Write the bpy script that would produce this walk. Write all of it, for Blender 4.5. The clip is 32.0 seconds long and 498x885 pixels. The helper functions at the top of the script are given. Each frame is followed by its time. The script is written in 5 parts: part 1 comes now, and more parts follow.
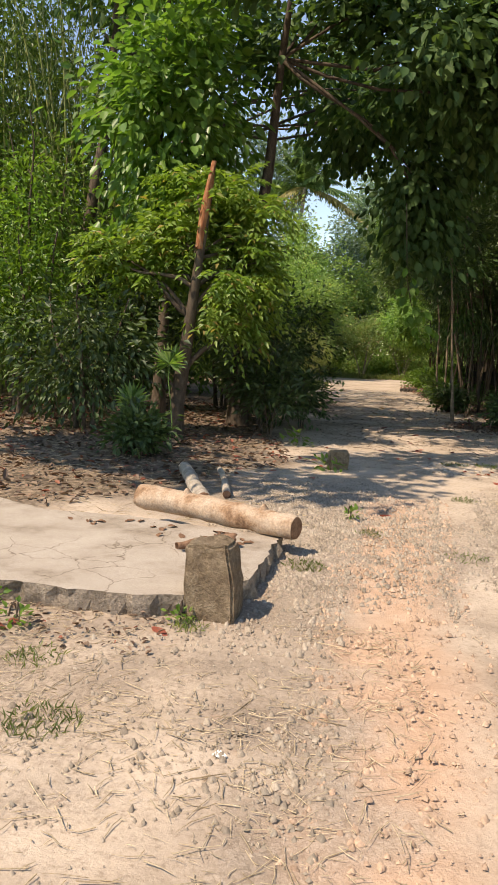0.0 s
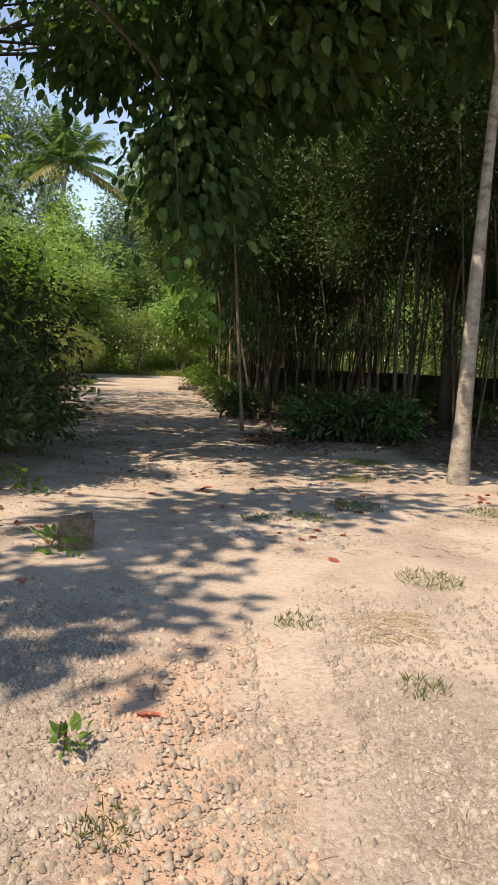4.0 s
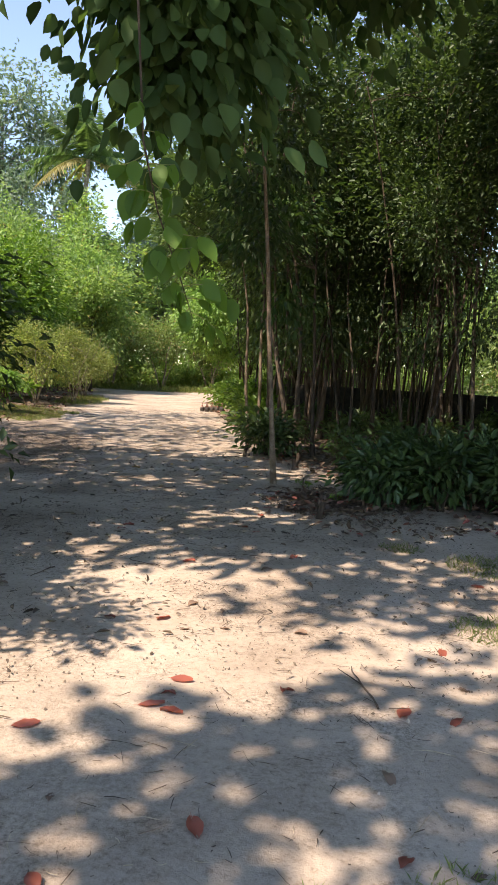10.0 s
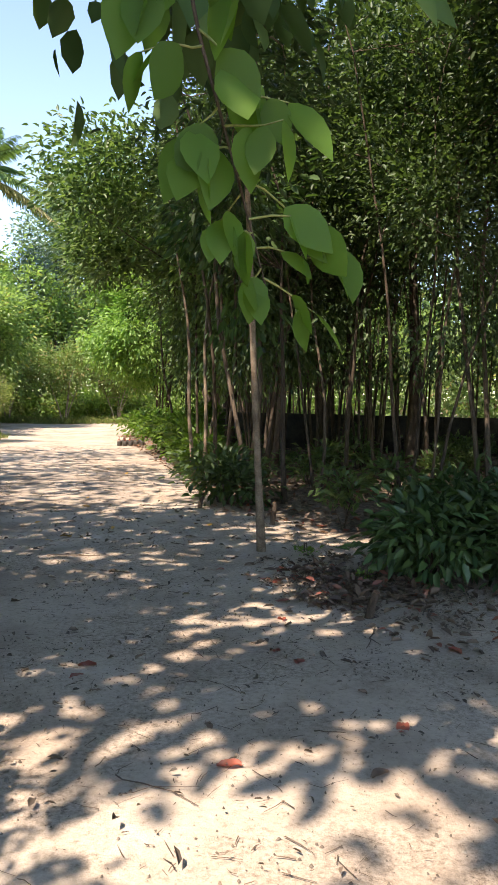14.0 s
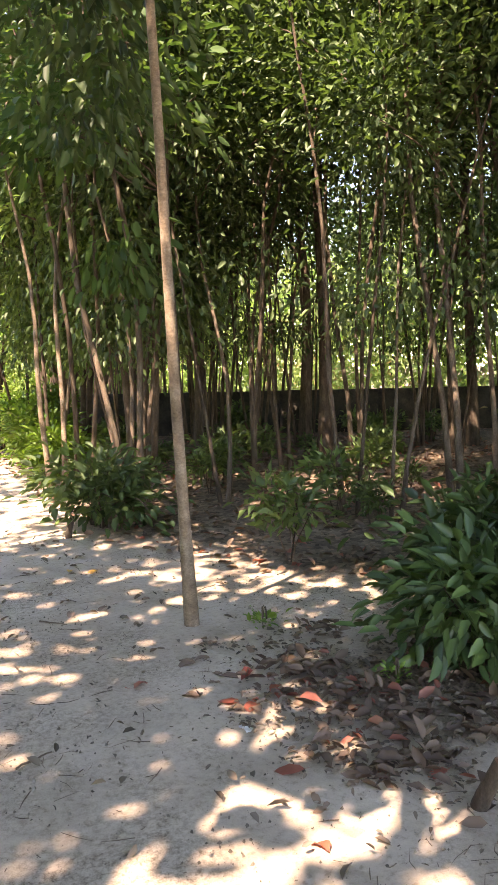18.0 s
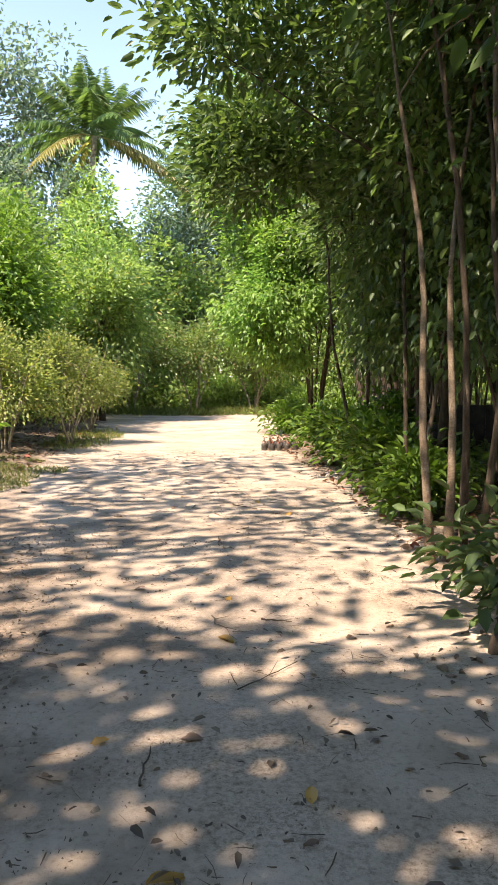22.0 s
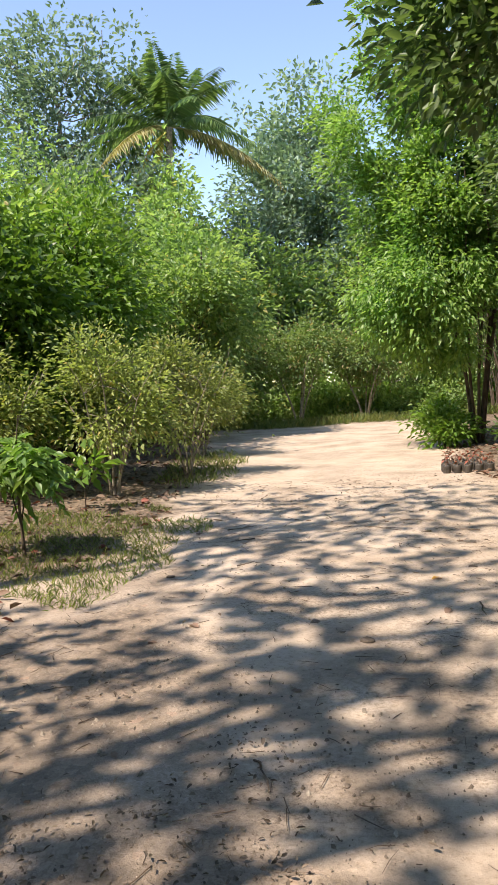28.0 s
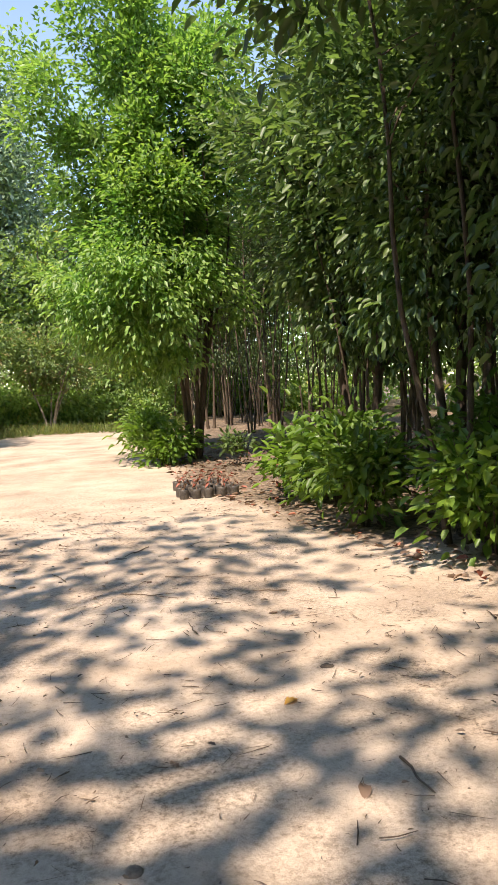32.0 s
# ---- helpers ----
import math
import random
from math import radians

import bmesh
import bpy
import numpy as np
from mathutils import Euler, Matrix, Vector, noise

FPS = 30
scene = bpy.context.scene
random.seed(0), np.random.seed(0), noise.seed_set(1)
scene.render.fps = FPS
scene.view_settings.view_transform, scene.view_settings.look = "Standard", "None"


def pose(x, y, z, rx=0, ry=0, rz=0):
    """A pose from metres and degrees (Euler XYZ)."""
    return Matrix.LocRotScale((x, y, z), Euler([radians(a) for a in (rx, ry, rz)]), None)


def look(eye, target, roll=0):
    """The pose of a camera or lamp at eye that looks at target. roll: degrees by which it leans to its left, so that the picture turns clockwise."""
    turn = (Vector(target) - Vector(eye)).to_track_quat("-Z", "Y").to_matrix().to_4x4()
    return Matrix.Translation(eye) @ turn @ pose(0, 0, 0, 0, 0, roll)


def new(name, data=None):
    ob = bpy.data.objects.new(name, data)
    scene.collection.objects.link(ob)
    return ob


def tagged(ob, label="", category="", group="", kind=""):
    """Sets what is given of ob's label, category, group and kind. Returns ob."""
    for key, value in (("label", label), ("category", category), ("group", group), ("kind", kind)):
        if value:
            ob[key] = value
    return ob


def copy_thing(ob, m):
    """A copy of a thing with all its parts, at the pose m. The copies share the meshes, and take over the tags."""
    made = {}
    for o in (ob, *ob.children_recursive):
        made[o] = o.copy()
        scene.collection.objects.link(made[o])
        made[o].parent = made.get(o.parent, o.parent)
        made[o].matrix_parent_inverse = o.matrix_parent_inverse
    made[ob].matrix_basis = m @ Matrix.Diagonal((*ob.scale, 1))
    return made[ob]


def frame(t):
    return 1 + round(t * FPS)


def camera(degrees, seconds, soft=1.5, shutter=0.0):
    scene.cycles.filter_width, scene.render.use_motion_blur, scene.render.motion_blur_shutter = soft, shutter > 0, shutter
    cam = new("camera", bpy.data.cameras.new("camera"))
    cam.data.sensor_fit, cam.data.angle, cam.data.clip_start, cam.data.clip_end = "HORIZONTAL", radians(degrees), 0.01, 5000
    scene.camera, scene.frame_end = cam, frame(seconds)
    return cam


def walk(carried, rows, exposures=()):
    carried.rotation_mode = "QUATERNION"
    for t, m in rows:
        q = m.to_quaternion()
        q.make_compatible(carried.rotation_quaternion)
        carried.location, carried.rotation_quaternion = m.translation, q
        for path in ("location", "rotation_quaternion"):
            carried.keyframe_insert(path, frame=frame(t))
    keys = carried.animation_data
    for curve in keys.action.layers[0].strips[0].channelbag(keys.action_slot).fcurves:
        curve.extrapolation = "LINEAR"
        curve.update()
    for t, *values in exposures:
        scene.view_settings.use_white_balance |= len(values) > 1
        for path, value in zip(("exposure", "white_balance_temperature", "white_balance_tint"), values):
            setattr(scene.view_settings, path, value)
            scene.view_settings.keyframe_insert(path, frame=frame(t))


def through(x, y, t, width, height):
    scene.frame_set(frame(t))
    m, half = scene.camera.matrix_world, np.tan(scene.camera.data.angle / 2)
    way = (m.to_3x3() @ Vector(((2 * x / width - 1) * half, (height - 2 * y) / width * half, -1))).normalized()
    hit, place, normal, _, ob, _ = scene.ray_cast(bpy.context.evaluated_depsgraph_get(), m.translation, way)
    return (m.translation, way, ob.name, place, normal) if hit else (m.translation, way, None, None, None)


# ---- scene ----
cam = camera(36.5, 32.0)
PATH = [
    (0, (0.0, 0.0, 1.481), (-0.322, 1.959, 1.236), 2.8),
    (0.5, (-0.078, 0.455, 1.48), (-0.417, 2.41, 1.23), 2.3),
    (1, (-0.099, 0.938, 1.471), (-0.436, 2.893, 1.219), 1.8),
    (1.5, (-0.104, 1.427, 1.511), (-0.38, 3.392, 1.256), 1.8),
    (2, (-0.118, 1.9, 1.497), (-0.306, 3.874, 1.238), 2.2),
    (2.5, (-0.083, 2.371, 1.475), (-0.181, 4.353, 1.228), 2.2),
    (3, (-0.07, 2.92, 1.499), (-0.061, 4.904, 1.251), 2.4),
    (3.5, (-0.026, 3.482, 1.531), (0.097, 5.464, 1.288), 2.4),
    (4, (0.152, 3.982, 1.526), (0.401, 5.953, 1.291), 2.5),
    (4.5, (0.315, 4.419, 1.529), (0.678, 6.37, 1.277), 3.1),
    (6.5, (0.673, 6.25, 1.516), (1.008, 8.212, 1.318), 3.9),
    (7, (0.736, 6.702, 1.518), (1.008, 8.676, 1.347), 2.7),
    (7.5, (0.805, 7.088, 1.499), (1.042, 9.068, 1.346), 2.2),
    (8, (0.877, 7.465, 1.524), (1.091, 9.449, 1.386), 2.8),
    (8.5, (0.983, 7.841, 1.528), (1.207, 9.823, 1.377), 3.8),
    (9, (0.956, 8.183, 1.51), (1.186, 10.161, 1.327), 4.0),
    (9.5, (0.864, 8.543, 1.495), (1.069, 10.523, 1.303), 3.6),
    (10, (0.764, 8.939, 1.501), (0.916, 10.923, 1.301), 3.0),
    (10.5, (0.618, 9.316, 1.462), (0.768, 11.3, 1.251), 2.8),
    (11, (0.568, 9.559, 1.472), (0.737, 11.539, 1.252), 2.6),
    (11.5, (0.529, 9.915, 1.496), (0.723, 11.895, 1.294), 2.7),
    (12, (0.442, 10.266, 1.481), (0.65, 12.245, 1.287), 2.9),
    (12.5, (0.374, 10.578, 1.467), (0.595, 12.557, 1.287), 3.1),
    (13, (0.347, 10.968, 1.484), (0.614, 12.944, 1.329), 3.4),
    (13.5, (0.309, 11.359, 1.496), (0.652, 13.325, 1.356), 2.5),
    (14, (0.232, 11.68, 1.489), (0.646, 13.633, 1.364), 1.1),
    (14.5, (0.198, 12.11, 1.495), (0.719, 14.037, 1.376), 1.1),
    (15, (0.151, 12.476, 1.501), (0.803, 14.363, 1.374), 1.5),
    (15.5, (0.155, 12.793, 1.5), (0.912, 14.638, 1.356), 1.7),
    (17.5, (0.359, 14.109, 1.54), (1.198, 15.918, 1.386), -0.8),
    (18, (0.388, 14.504, 1.509), (1.203, 16.321, 1.317), -1.2),
    (18.5, (0.431, 14.859, 1.489), (1.211, 16.689, 1.288), -1.4),
    (19, (0.501, 15.289, 1.497), (1.256, 17.129, 1.291), -1.4),
    (19.5, (0.501, 15.655, 1.497), (1.221, 17.509, 1.285), -1.6),
    (20, (0.417, 16.003, 1.494), (1.066, 17.885, 1.301), -1.2),
    (20.5, (0.39, 16.477, 1.487), (0.945, 18.391, 1.315), -0.5),
    (21, (0.292, 16.769, 1.489), (0.735, 18.712, 1.325), 0.4),
    (21.5, (0.218, 17.069, 1.485), (0.478, 19.045, 1.321), 0.3),
    (22, (0.166, 17.474, 1.493), (0.239, 19.465, 1.323), 0.3),
    (22.5, (0.056, 17.79, 1.457), (0.014, 19.781, 1.271), 0.6),
    (23, (-0.069, 18.1, 1.465), (-0.199, 20.088, 1.288), 0.4),
    (23.5, (-0.159, 18.476, 1.489), (-0.365, 20.459, 1.324), 0.0),
    (24, (-0.297, 18.742, 1.451), (-0.561, 20.718, 1.295), 0.4),
    (24.5, (-0.453, 19.04, 1.506), (-0.767, 21.01, 1.365), -0.6),
    (26.5, (-1.048, 20.27, 1.507), (-1.319, 22.247, 1.364), -2.7),
    (27, (-1.157, 20.617, 1.529), (-1.395, 22.597, 1.385), -2.5),
    (27.5, (-1.251, 20.905, 1.513), (-1.423, 22.891, 1.356), -2.6),
    (28, (-1.34, 21.193, 1.541), (-1.453, 23.184, 1.391), -3.3),
    (28.5, (-1.44, 21.581, 1.548), (-1.501, 23.575, 1.393), -3.6),
    (29, (-1.573, 21.84, 1.519), (-1.541, 23.833, 1.355), -3.4),
    (29.5, (-1.665, 22.187, 1.526), (-1.476, 24.17, 1.349), -3.7),
    (30, (-1.687, 22.599, 1.494), (-1.353, 24.561, 1.297), -3.2),
    (30.5, (-1.734, 22.874, 1.473), (-1.258, 24.806, 1.274), -3.1),
    (31, (-1.762, 23.189, 1.501), (-1.186, 25.097, 1.324), -2.6),
    (31.5, (-1.715, 23.485, 1.499), (-1.088, 25.377, 1.333), -2.5),
    (32, (-1.691, 23.789, 1.497), (-0.959, 25.643, 1.333), -2.0),
]
walk(cam, [(t, look(eye, target, roll)) for t, eye, target, roll in PATH], [
    (0.0, 0.97, 8800, 15), (4.5, 1.0, 8400, 16), (7.0, 1.35, 8200, 18), (9.0, 1.48, 8100, 18), (10.5, 1.45, 7900, 17), (13.0, 1.52, 7700, 16), (15.0, 2.2, 8100, 19), (17.5, 3.0, 9100, 26), (19.0, 3.25, 9300, 28),
    (20.5, 2.8, 8800, 24), (22.0, 1.9, 8200, 18), (24.5, 1.45, 7900, 16), (28.0, 1.4, 7700, 15), (32.0, 1.54, 8000, 17)])

# ---- light ----
SUN_TO = Vector((-0.43, -0.36, 0.82)).normalized()
world = bpy.data.worlds.new("sky")
scene.world = world
world.use_nodes = True
_sky = world.node_tree.nodes.new("ShaderNodeTexSky")
_sky.sky_type = "NISHITA"
_sky.sun_disc = False
_sky.sun_elevation = math.asin(SUN_TO.z)
_sky.sun_rotation = math.atan2(SUN_TO.x, SUN_TO.y)
_sky.air_density, _sky.dust_density, _sky.ozone_density = 0.8, 0.0, 3.0
_bg = world.node_tree.nodes["Background"]
_bg.inputs["Strength"].default_value = 0.15
world.node_tree.links.new(_sky.outputs["Color"], _bg.inputs["Color"])
sun = new("sun", bpy.data.lights.new("sun", "SUN"))
sun.data.energy, sun.data.angle, sun.data.color = 2.9, radians(0.53), (1.0, 0.975, 0.945)
sun.matrix_world = look((0, 0, 40), Vector((0, 0, 40)) - SUN_TO)

# ---- materials ----


def nodes_of(name):
    m = bpy.data.materials.new(name)
    m.use_nodes = True
    nt = m.node_tree
    return m, nt, nt.nodes["Principled BSDF"], nt.nodes["Material Output"]


def add(nt, kind, **inputs):
    n = nt.nodes.new(kind)
    for k, v in inputs.items():
        n.inputs[k.replace("_", " ")].default_value = v
    return n


def ramp(nt, source, stops):
    r = nt.nodes.new("ShaderNodeValToRGB")
    while len(r.color_ramp.elements) < len(stops):
        r.color_ramp.elements.new(0.5)
    for e, (p, c) in zip(r.color_ramp.elements, stops):
        e.position, e.color = p, (*c, 1)
    nt.links.new(source, r.inputs["Fac"])
    return r.outputs["Color"]


def mixc(nt, fac, a, b, mode="MIX"):
    m = nt.nodes.new("ShaderNodeMix")
    m.data_type, m.blend_type = "RGBA", mode
    for sock, v in ((m.inputs[0], fac), (m.inputs[6], a), (m.inputs[7], b)):
        if isinstance(v, (int, float)):
            sock.default_value = v
        elif isinstance(v, tuple):
            sock.default_value = (*v, 1)
        else:
            nt.links.new(v, sock)
    return m.outputs[2]


def leaf_mat(name, dark, light, odd=None, through=0.45, rough=0.42, glow=(1.2, 1.3, 0.62), odd_at=0.97):
    """Leaves: each its own tone, thin enough to let light through."""
    m, nt, p, out = nodes_of(name)
    g = nt.nodes.new("ShaderNodeNewGeometry")
    ob = nt.nodes.new("ShaderNodeObjectInfo")
    mid = tuple((a + b) / 2 for a, b in zip(dark, light))
    stops = [(0.0, dark), (0.45, mid), (odd_at - 0.07, light)]
    if odd:
        stops += [(odd_at - 0.005, light), (odd_at + 0.005, odd)]
    c = ramp(nt, g.outputs["Random Per Island"], stops)
    hue = nt.nodes.new("ShaderNodeHueSaturation")
    mr = add(nt, "ShaderNodeMapRange", To_Min=0.8, To_Max=1.2)
    nt.links.new(ob.outputs["Random"], mr.inputs["Value"])
    nt.links.new(mr.outputs[0], hue.inputs["Value"])
    nz = add(nt, "ShaderNodeTexNoise", Scale=0.9, Detail=3.0)
    tc = nt.nodes.new("ShaderNodeTexCoord")
    nt.links.new(tc.outputs["Object"], nz.inputs["Vector"])
    mr2 = add(nt, "ShaderNodeMapRange", From_Min=0.3, From_Max=0.7, To_Min=0.485, To_Max=0.51)
    nt.links.new(nz.outputs[0], mr2.inputs["Value"])
    nt.links.new(mr2.outputs[0], hue.inputs["Hue"])
    nt.links.new(c, hue.inputs["Color"])
    nt.links.new(hue.outputs[0], p.inputs["Base Color"])
    p.inputs["Roughness"].default_value = rough
    tr = nt.nodes.new("ShaderNodeBsdfTranslucent")
    nt.links.new(mixc(nt, 1.0, hue.outputs[0], glow, "MULTIPLY"), tr.inputs["Color"])
    mx = nt.nodes.new("ShaderNodeMixShader")
    mx.inputs[0].default_value = through
    nt.links.new(p.outputs[0], mx.inputs[1])
    nt.links.new(tr.outputs[0], mx.inputs[2])
    nt.links.new(mx.outputs[0], out.inputs["Surface"])
    return m


def rough_mat(name, stops, scale=6.0, stretch=(1, 1, 1), rough=0.9, bump=0.4, fine=60.0, dist=0.01):
    """Bark, wood, stone, concrete: tones from noise at two scales, with relief."""
    m, nt, p, out = nodes_of(name)
    tc = nt.nodes.new("ShaderNodeTexCoord")
    mp = nt.nodes.new("ShaderNodeMapping")
    mp.inputs["Scale"].default_value = stretch
    nt.links.new(tc.outputs["Object"], mp.inputs["Vector"])
    n1 = add(nt, "ShaderNodeTexNoise", Scale=scale, Detail=6.0, Roughness=0.65)
    n2 = add(nt, "ShaderNodeTexNoise", Scale=fine, Detail=4.0, Roughness=0.7)
    nt.links.new(mp.outputs[0], n1.inputs["Vector"])
    nt.links.new(mp.outputs[0], n2.inputs["Vector"])
    c = ramp(nt, n1.outputs[0], stops)
    g = ramp(nt, n2.outputs[0], [(0.3, (0.62, 0.62, 0.62)), (0.7, (1.2, 1.2, 1.2))])
    nt.links.new(mixc(nt, 1.0, c, g, "MULTIPLY"), p.inputs["Base Color"])
    p.inputs["Roughness"].default_value = rough
    p.inputs["Specular IOR Level"].default_value = 0.25
    add_ = nt.nodes.new("ShaderNodeMath")
    nt.links.new(n1.outputs[0], add_.inputs[0])
    nt.links.new(n2.outputs[0], add_.inputs[1])
    b = add(nt, "ShaderNodeBump", Strength=bump, Distance=dist)
    nt.links.new(add_.outputs[0], b.inputs["Height"])
    nt.links.new(b.outputs[0], p.inputs["Normal"])
    return m


# kept dark, so part of the grove's shade is in the colour
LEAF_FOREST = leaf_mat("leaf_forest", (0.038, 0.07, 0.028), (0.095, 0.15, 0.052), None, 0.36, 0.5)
# LEAF_FOREST brightened: sun on the trackside trees is put into the colour
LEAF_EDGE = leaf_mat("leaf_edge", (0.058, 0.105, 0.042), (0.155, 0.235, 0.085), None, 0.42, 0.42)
LEAF_BIG = leaf_mat("leaf_big", (0.046, 0.097, 0.034), (0.102, 0.175, 0.058), None, 0.36, 0.6)
LEAF_BIG.node_tree.nodes["Principled BSDF"].inputs["Specular IOR Level"].default_value = 0.2
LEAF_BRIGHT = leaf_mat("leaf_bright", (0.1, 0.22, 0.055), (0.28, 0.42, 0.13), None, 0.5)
LEAF_BROAD = leaf_mat("leaf_broad", (0.075, 0.165, 0.035), (0.17, 0.29, 0.065), None, 0.45, 0.38)
LEAF_SAPLING = leaf_mat("leaf_sapling", (0.15, 0.255, 0.05), (0.26, 0.385, 0.08), (0.4, 0.3, 0.1), 0.46)
LEAF_SHRUB = leaf_mat("leaf_shrub", (0.17, 0.23, 0.08), (0.37, 0.42, 0.155), (0.45, 0.36, 0.14), 0.48)
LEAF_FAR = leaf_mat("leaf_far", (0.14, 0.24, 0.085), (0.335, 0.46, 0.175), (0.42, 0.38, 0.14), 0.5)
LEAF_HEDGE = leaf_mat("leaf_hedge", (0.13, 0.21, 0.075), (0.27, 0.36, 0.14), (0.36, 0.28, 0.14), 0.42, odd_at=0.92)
LEAF_MANGO = leaf_mat("leaf_mango", (0.035, 0.08, 0.03), (0.09, 0.16, 0.05), None, 0.3, 0.4)
# grey-green far leaves with bluish distance haze mixed into the colour
LEAF_HAZE = leaf_mat("leaf_haze", (0.115, 0.19, 0.15), (0.28, 0.37, 0.29), None, 0.38)
LEAF_WEED = leaf_mat("leaf_weed", (0.08, 0.17, 0.03), (0.17, 0.29, 0.05), None, 0.42)
LEAF_HANG = leaf_mat("leaf_hanging", (0.09, 0.2, 0.035), (0.16, 0.3, 0.05), None, 0.62, 0.6)
LEAF_PALM = leaf_mat("leaf_palm", (0.08, 0.16, 0.07), (0.2, 0.3, 0.12), (0.45, 0.42, 0.16), 0.4)
LEAF_PALM_DRY = leaf_mat("leaf_palm_dry", (0.36, 0.32, 0.12), (0.5, 0.44, 0.18), None, 0.35)
LEAF_BAMBOO = leaf_mat("leaf_bamboo", (0.06, 0.115, 0.025), (0.14, 0.21, 0.05), None, 0.42)
GRASS = leaf_mat("grass", (0.15, 0.22, 0.07), (0.33, 0.37, 0.14), (0.48, 0.4, 0.2), 0.35)
SCRAP_LEAF = leaf_mat("scrap_leaf", (0.07, 0.052, 0.036), (0.22, 0.165, 0.115), None, 0.1, 0.7, glow=(1.1, 0.9, 0.6))
RED_LEAF = leaf_mat("red_leaf", (0.26, 0.07, 0.045), (0.38, 0.12, 0.07), None, 0.2, glow=(1.2, 0.8, 0.6))
BROWN_LEAF = leaf_mat("brown_leaf", (0.1, 0.062, 0.042), (0.29, 0.19, 0.125), (0.34, 0.11, 0.065), 0.12, 0.65, glow=(1.1, 0.9, 0.6), odd_at=0.88)
YELLOW_LEAF = leaf_mat("yellow_leaf", (0.5, 0.27, 0.05), (0.6, 0.36, 0.08), None, 0.25, glow=(1.1, 1.0, 0.6))
BARK = rough_mat("bark", [(0.3, (0.06, 0.043, 0.03)), (0.55, (0.13, 0.096, 0.07)), (0.75, (0.21, 0.165, 0.12))], 5, (3, 3, 1), bump=0.6)
BARK_MID = rough_mat("bark_mid", [(0.3, (0.07, 0.05, 0.035)), (0.55, (0.145, 0.107, 0.076)), (0.75, (0.23, 0.18, 0.13))], 5, (3, 3, 1), bump=0.6)
COBBLE = rough_mat("cobble", [(0.3, (0.34, 0.285, 0.225)), (0.5, (0.43, 0.365, 0.295)), (0.7, (0.5, 0.43, 0.35))], 5, bump=0.35)
BARK_PALE = rough_mat("bark_pale", [(0.34, (0.14, 0.115, 0.09)), (0.46, (0.32, 0.27, 0.21)), (0.7, (0.48, 0.42, 0.34))], 6, (1, 1, 1.6), bump=0.5)
BARK_BROWN = rough_mat("bark_brown", [(0.3, (0.16, 0.112, 0.075)), (0.5, (0.27, 0.198, 0.135)), (0.7, (0.38, 0.295, 0.21))], 7, (1, 1, 1.4), bump=0.5)
BARK_TORN = rough_mat("bark_torn", [(0.3, (0.22, 0.075, 0.035)), (0.5, (0.4, 0.16, 0.075)), (0.7, (0.5, 0.3, 0.19))], 5, (4, 4, 0.7), bump=0.8)
WOOD_LOG = rough_mat("wood_log", [(0.34, (0.14, 0.08, 0.05)), (0.43, (0.33, 0.2, 0.12)), (0.52, (0.46, 0.33, 0.23)), (0.7, (0.54, 0.43, 0.33))], 4.5, (1, 1, 1), bump=0.5)
WOOD_END = rough_mat("wood_end", [(0.3, (0.13, 0.066, 0.04)), (0.6, (0.29, 0.165, 0.1))], 12, (1, 1, 1), bump=0.4)
WOOD_GREY = rough_mat("wood_grey", [(0.3, (0.25, 0.21, 0.17)), (0.6, (0.45, 0.39, 0.32))], 7, (1, 1, 1), bump=0.4)
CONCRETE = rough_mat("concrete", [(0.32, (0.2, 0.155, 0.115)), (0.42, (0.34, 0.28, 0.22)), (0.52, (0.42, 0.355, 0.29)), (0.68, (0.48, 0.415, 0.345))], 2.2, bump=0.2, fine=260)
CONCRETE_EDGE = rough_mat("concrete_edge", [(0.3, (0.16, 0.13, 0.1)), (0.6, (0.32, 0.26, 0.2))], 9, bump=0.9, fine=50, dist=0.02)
CONCRETE_POST = rough_mat("concrete_post", [(0.3, (0.14, 0.1, 0.065)), (0.5, (0.26, 0.192, 0.125)), (0.7, (0.36, 0.28, 0.19))], 14, bump=1.0, fine=70, dist=0.02)
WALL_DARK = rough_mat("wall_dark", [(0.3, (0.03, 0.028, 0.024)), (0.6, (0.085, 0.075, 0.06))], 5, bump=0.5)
STONE = rough_mat("stone", [(0.3, (0.27, 0.218, 0.165)), (0.5, (0.4, 0.33, 0.255)), (0.7, (0.49, 0.415, 0.33))], 5, bump=0.3)
SOIL = rough_mat("soil", [(0.3, (0.12, 0.093, 0.07)), (0.7, (0.25, 0.195, 0.148))], 5, bump=0.4)
TWIG = rough_mat("twig", [(0.3, (0.08, 0.055, 0.04)), (0.7, (0.24, 0.17, 0.12))], 3, bump=0.2)
CLAY = rough_mat("clay_clod", [(0.3, (0.43, 0.285, 0.195)), (0.7, (0.54, 0.385, 0.28))], 6, bump=0.4)
STRAW = rough_mat("straw", [(0.3, (0.42, 0.32, 0.2)), (0.7, (0.62, 0.5, 0.34))], 3, bump=0.2)
CULM = rough_mat("culm", [(0.3, (0.2, 0.25, 0.07)), (0.7, (0.38, 0.38, 0.15))], 4, bump=0.1)


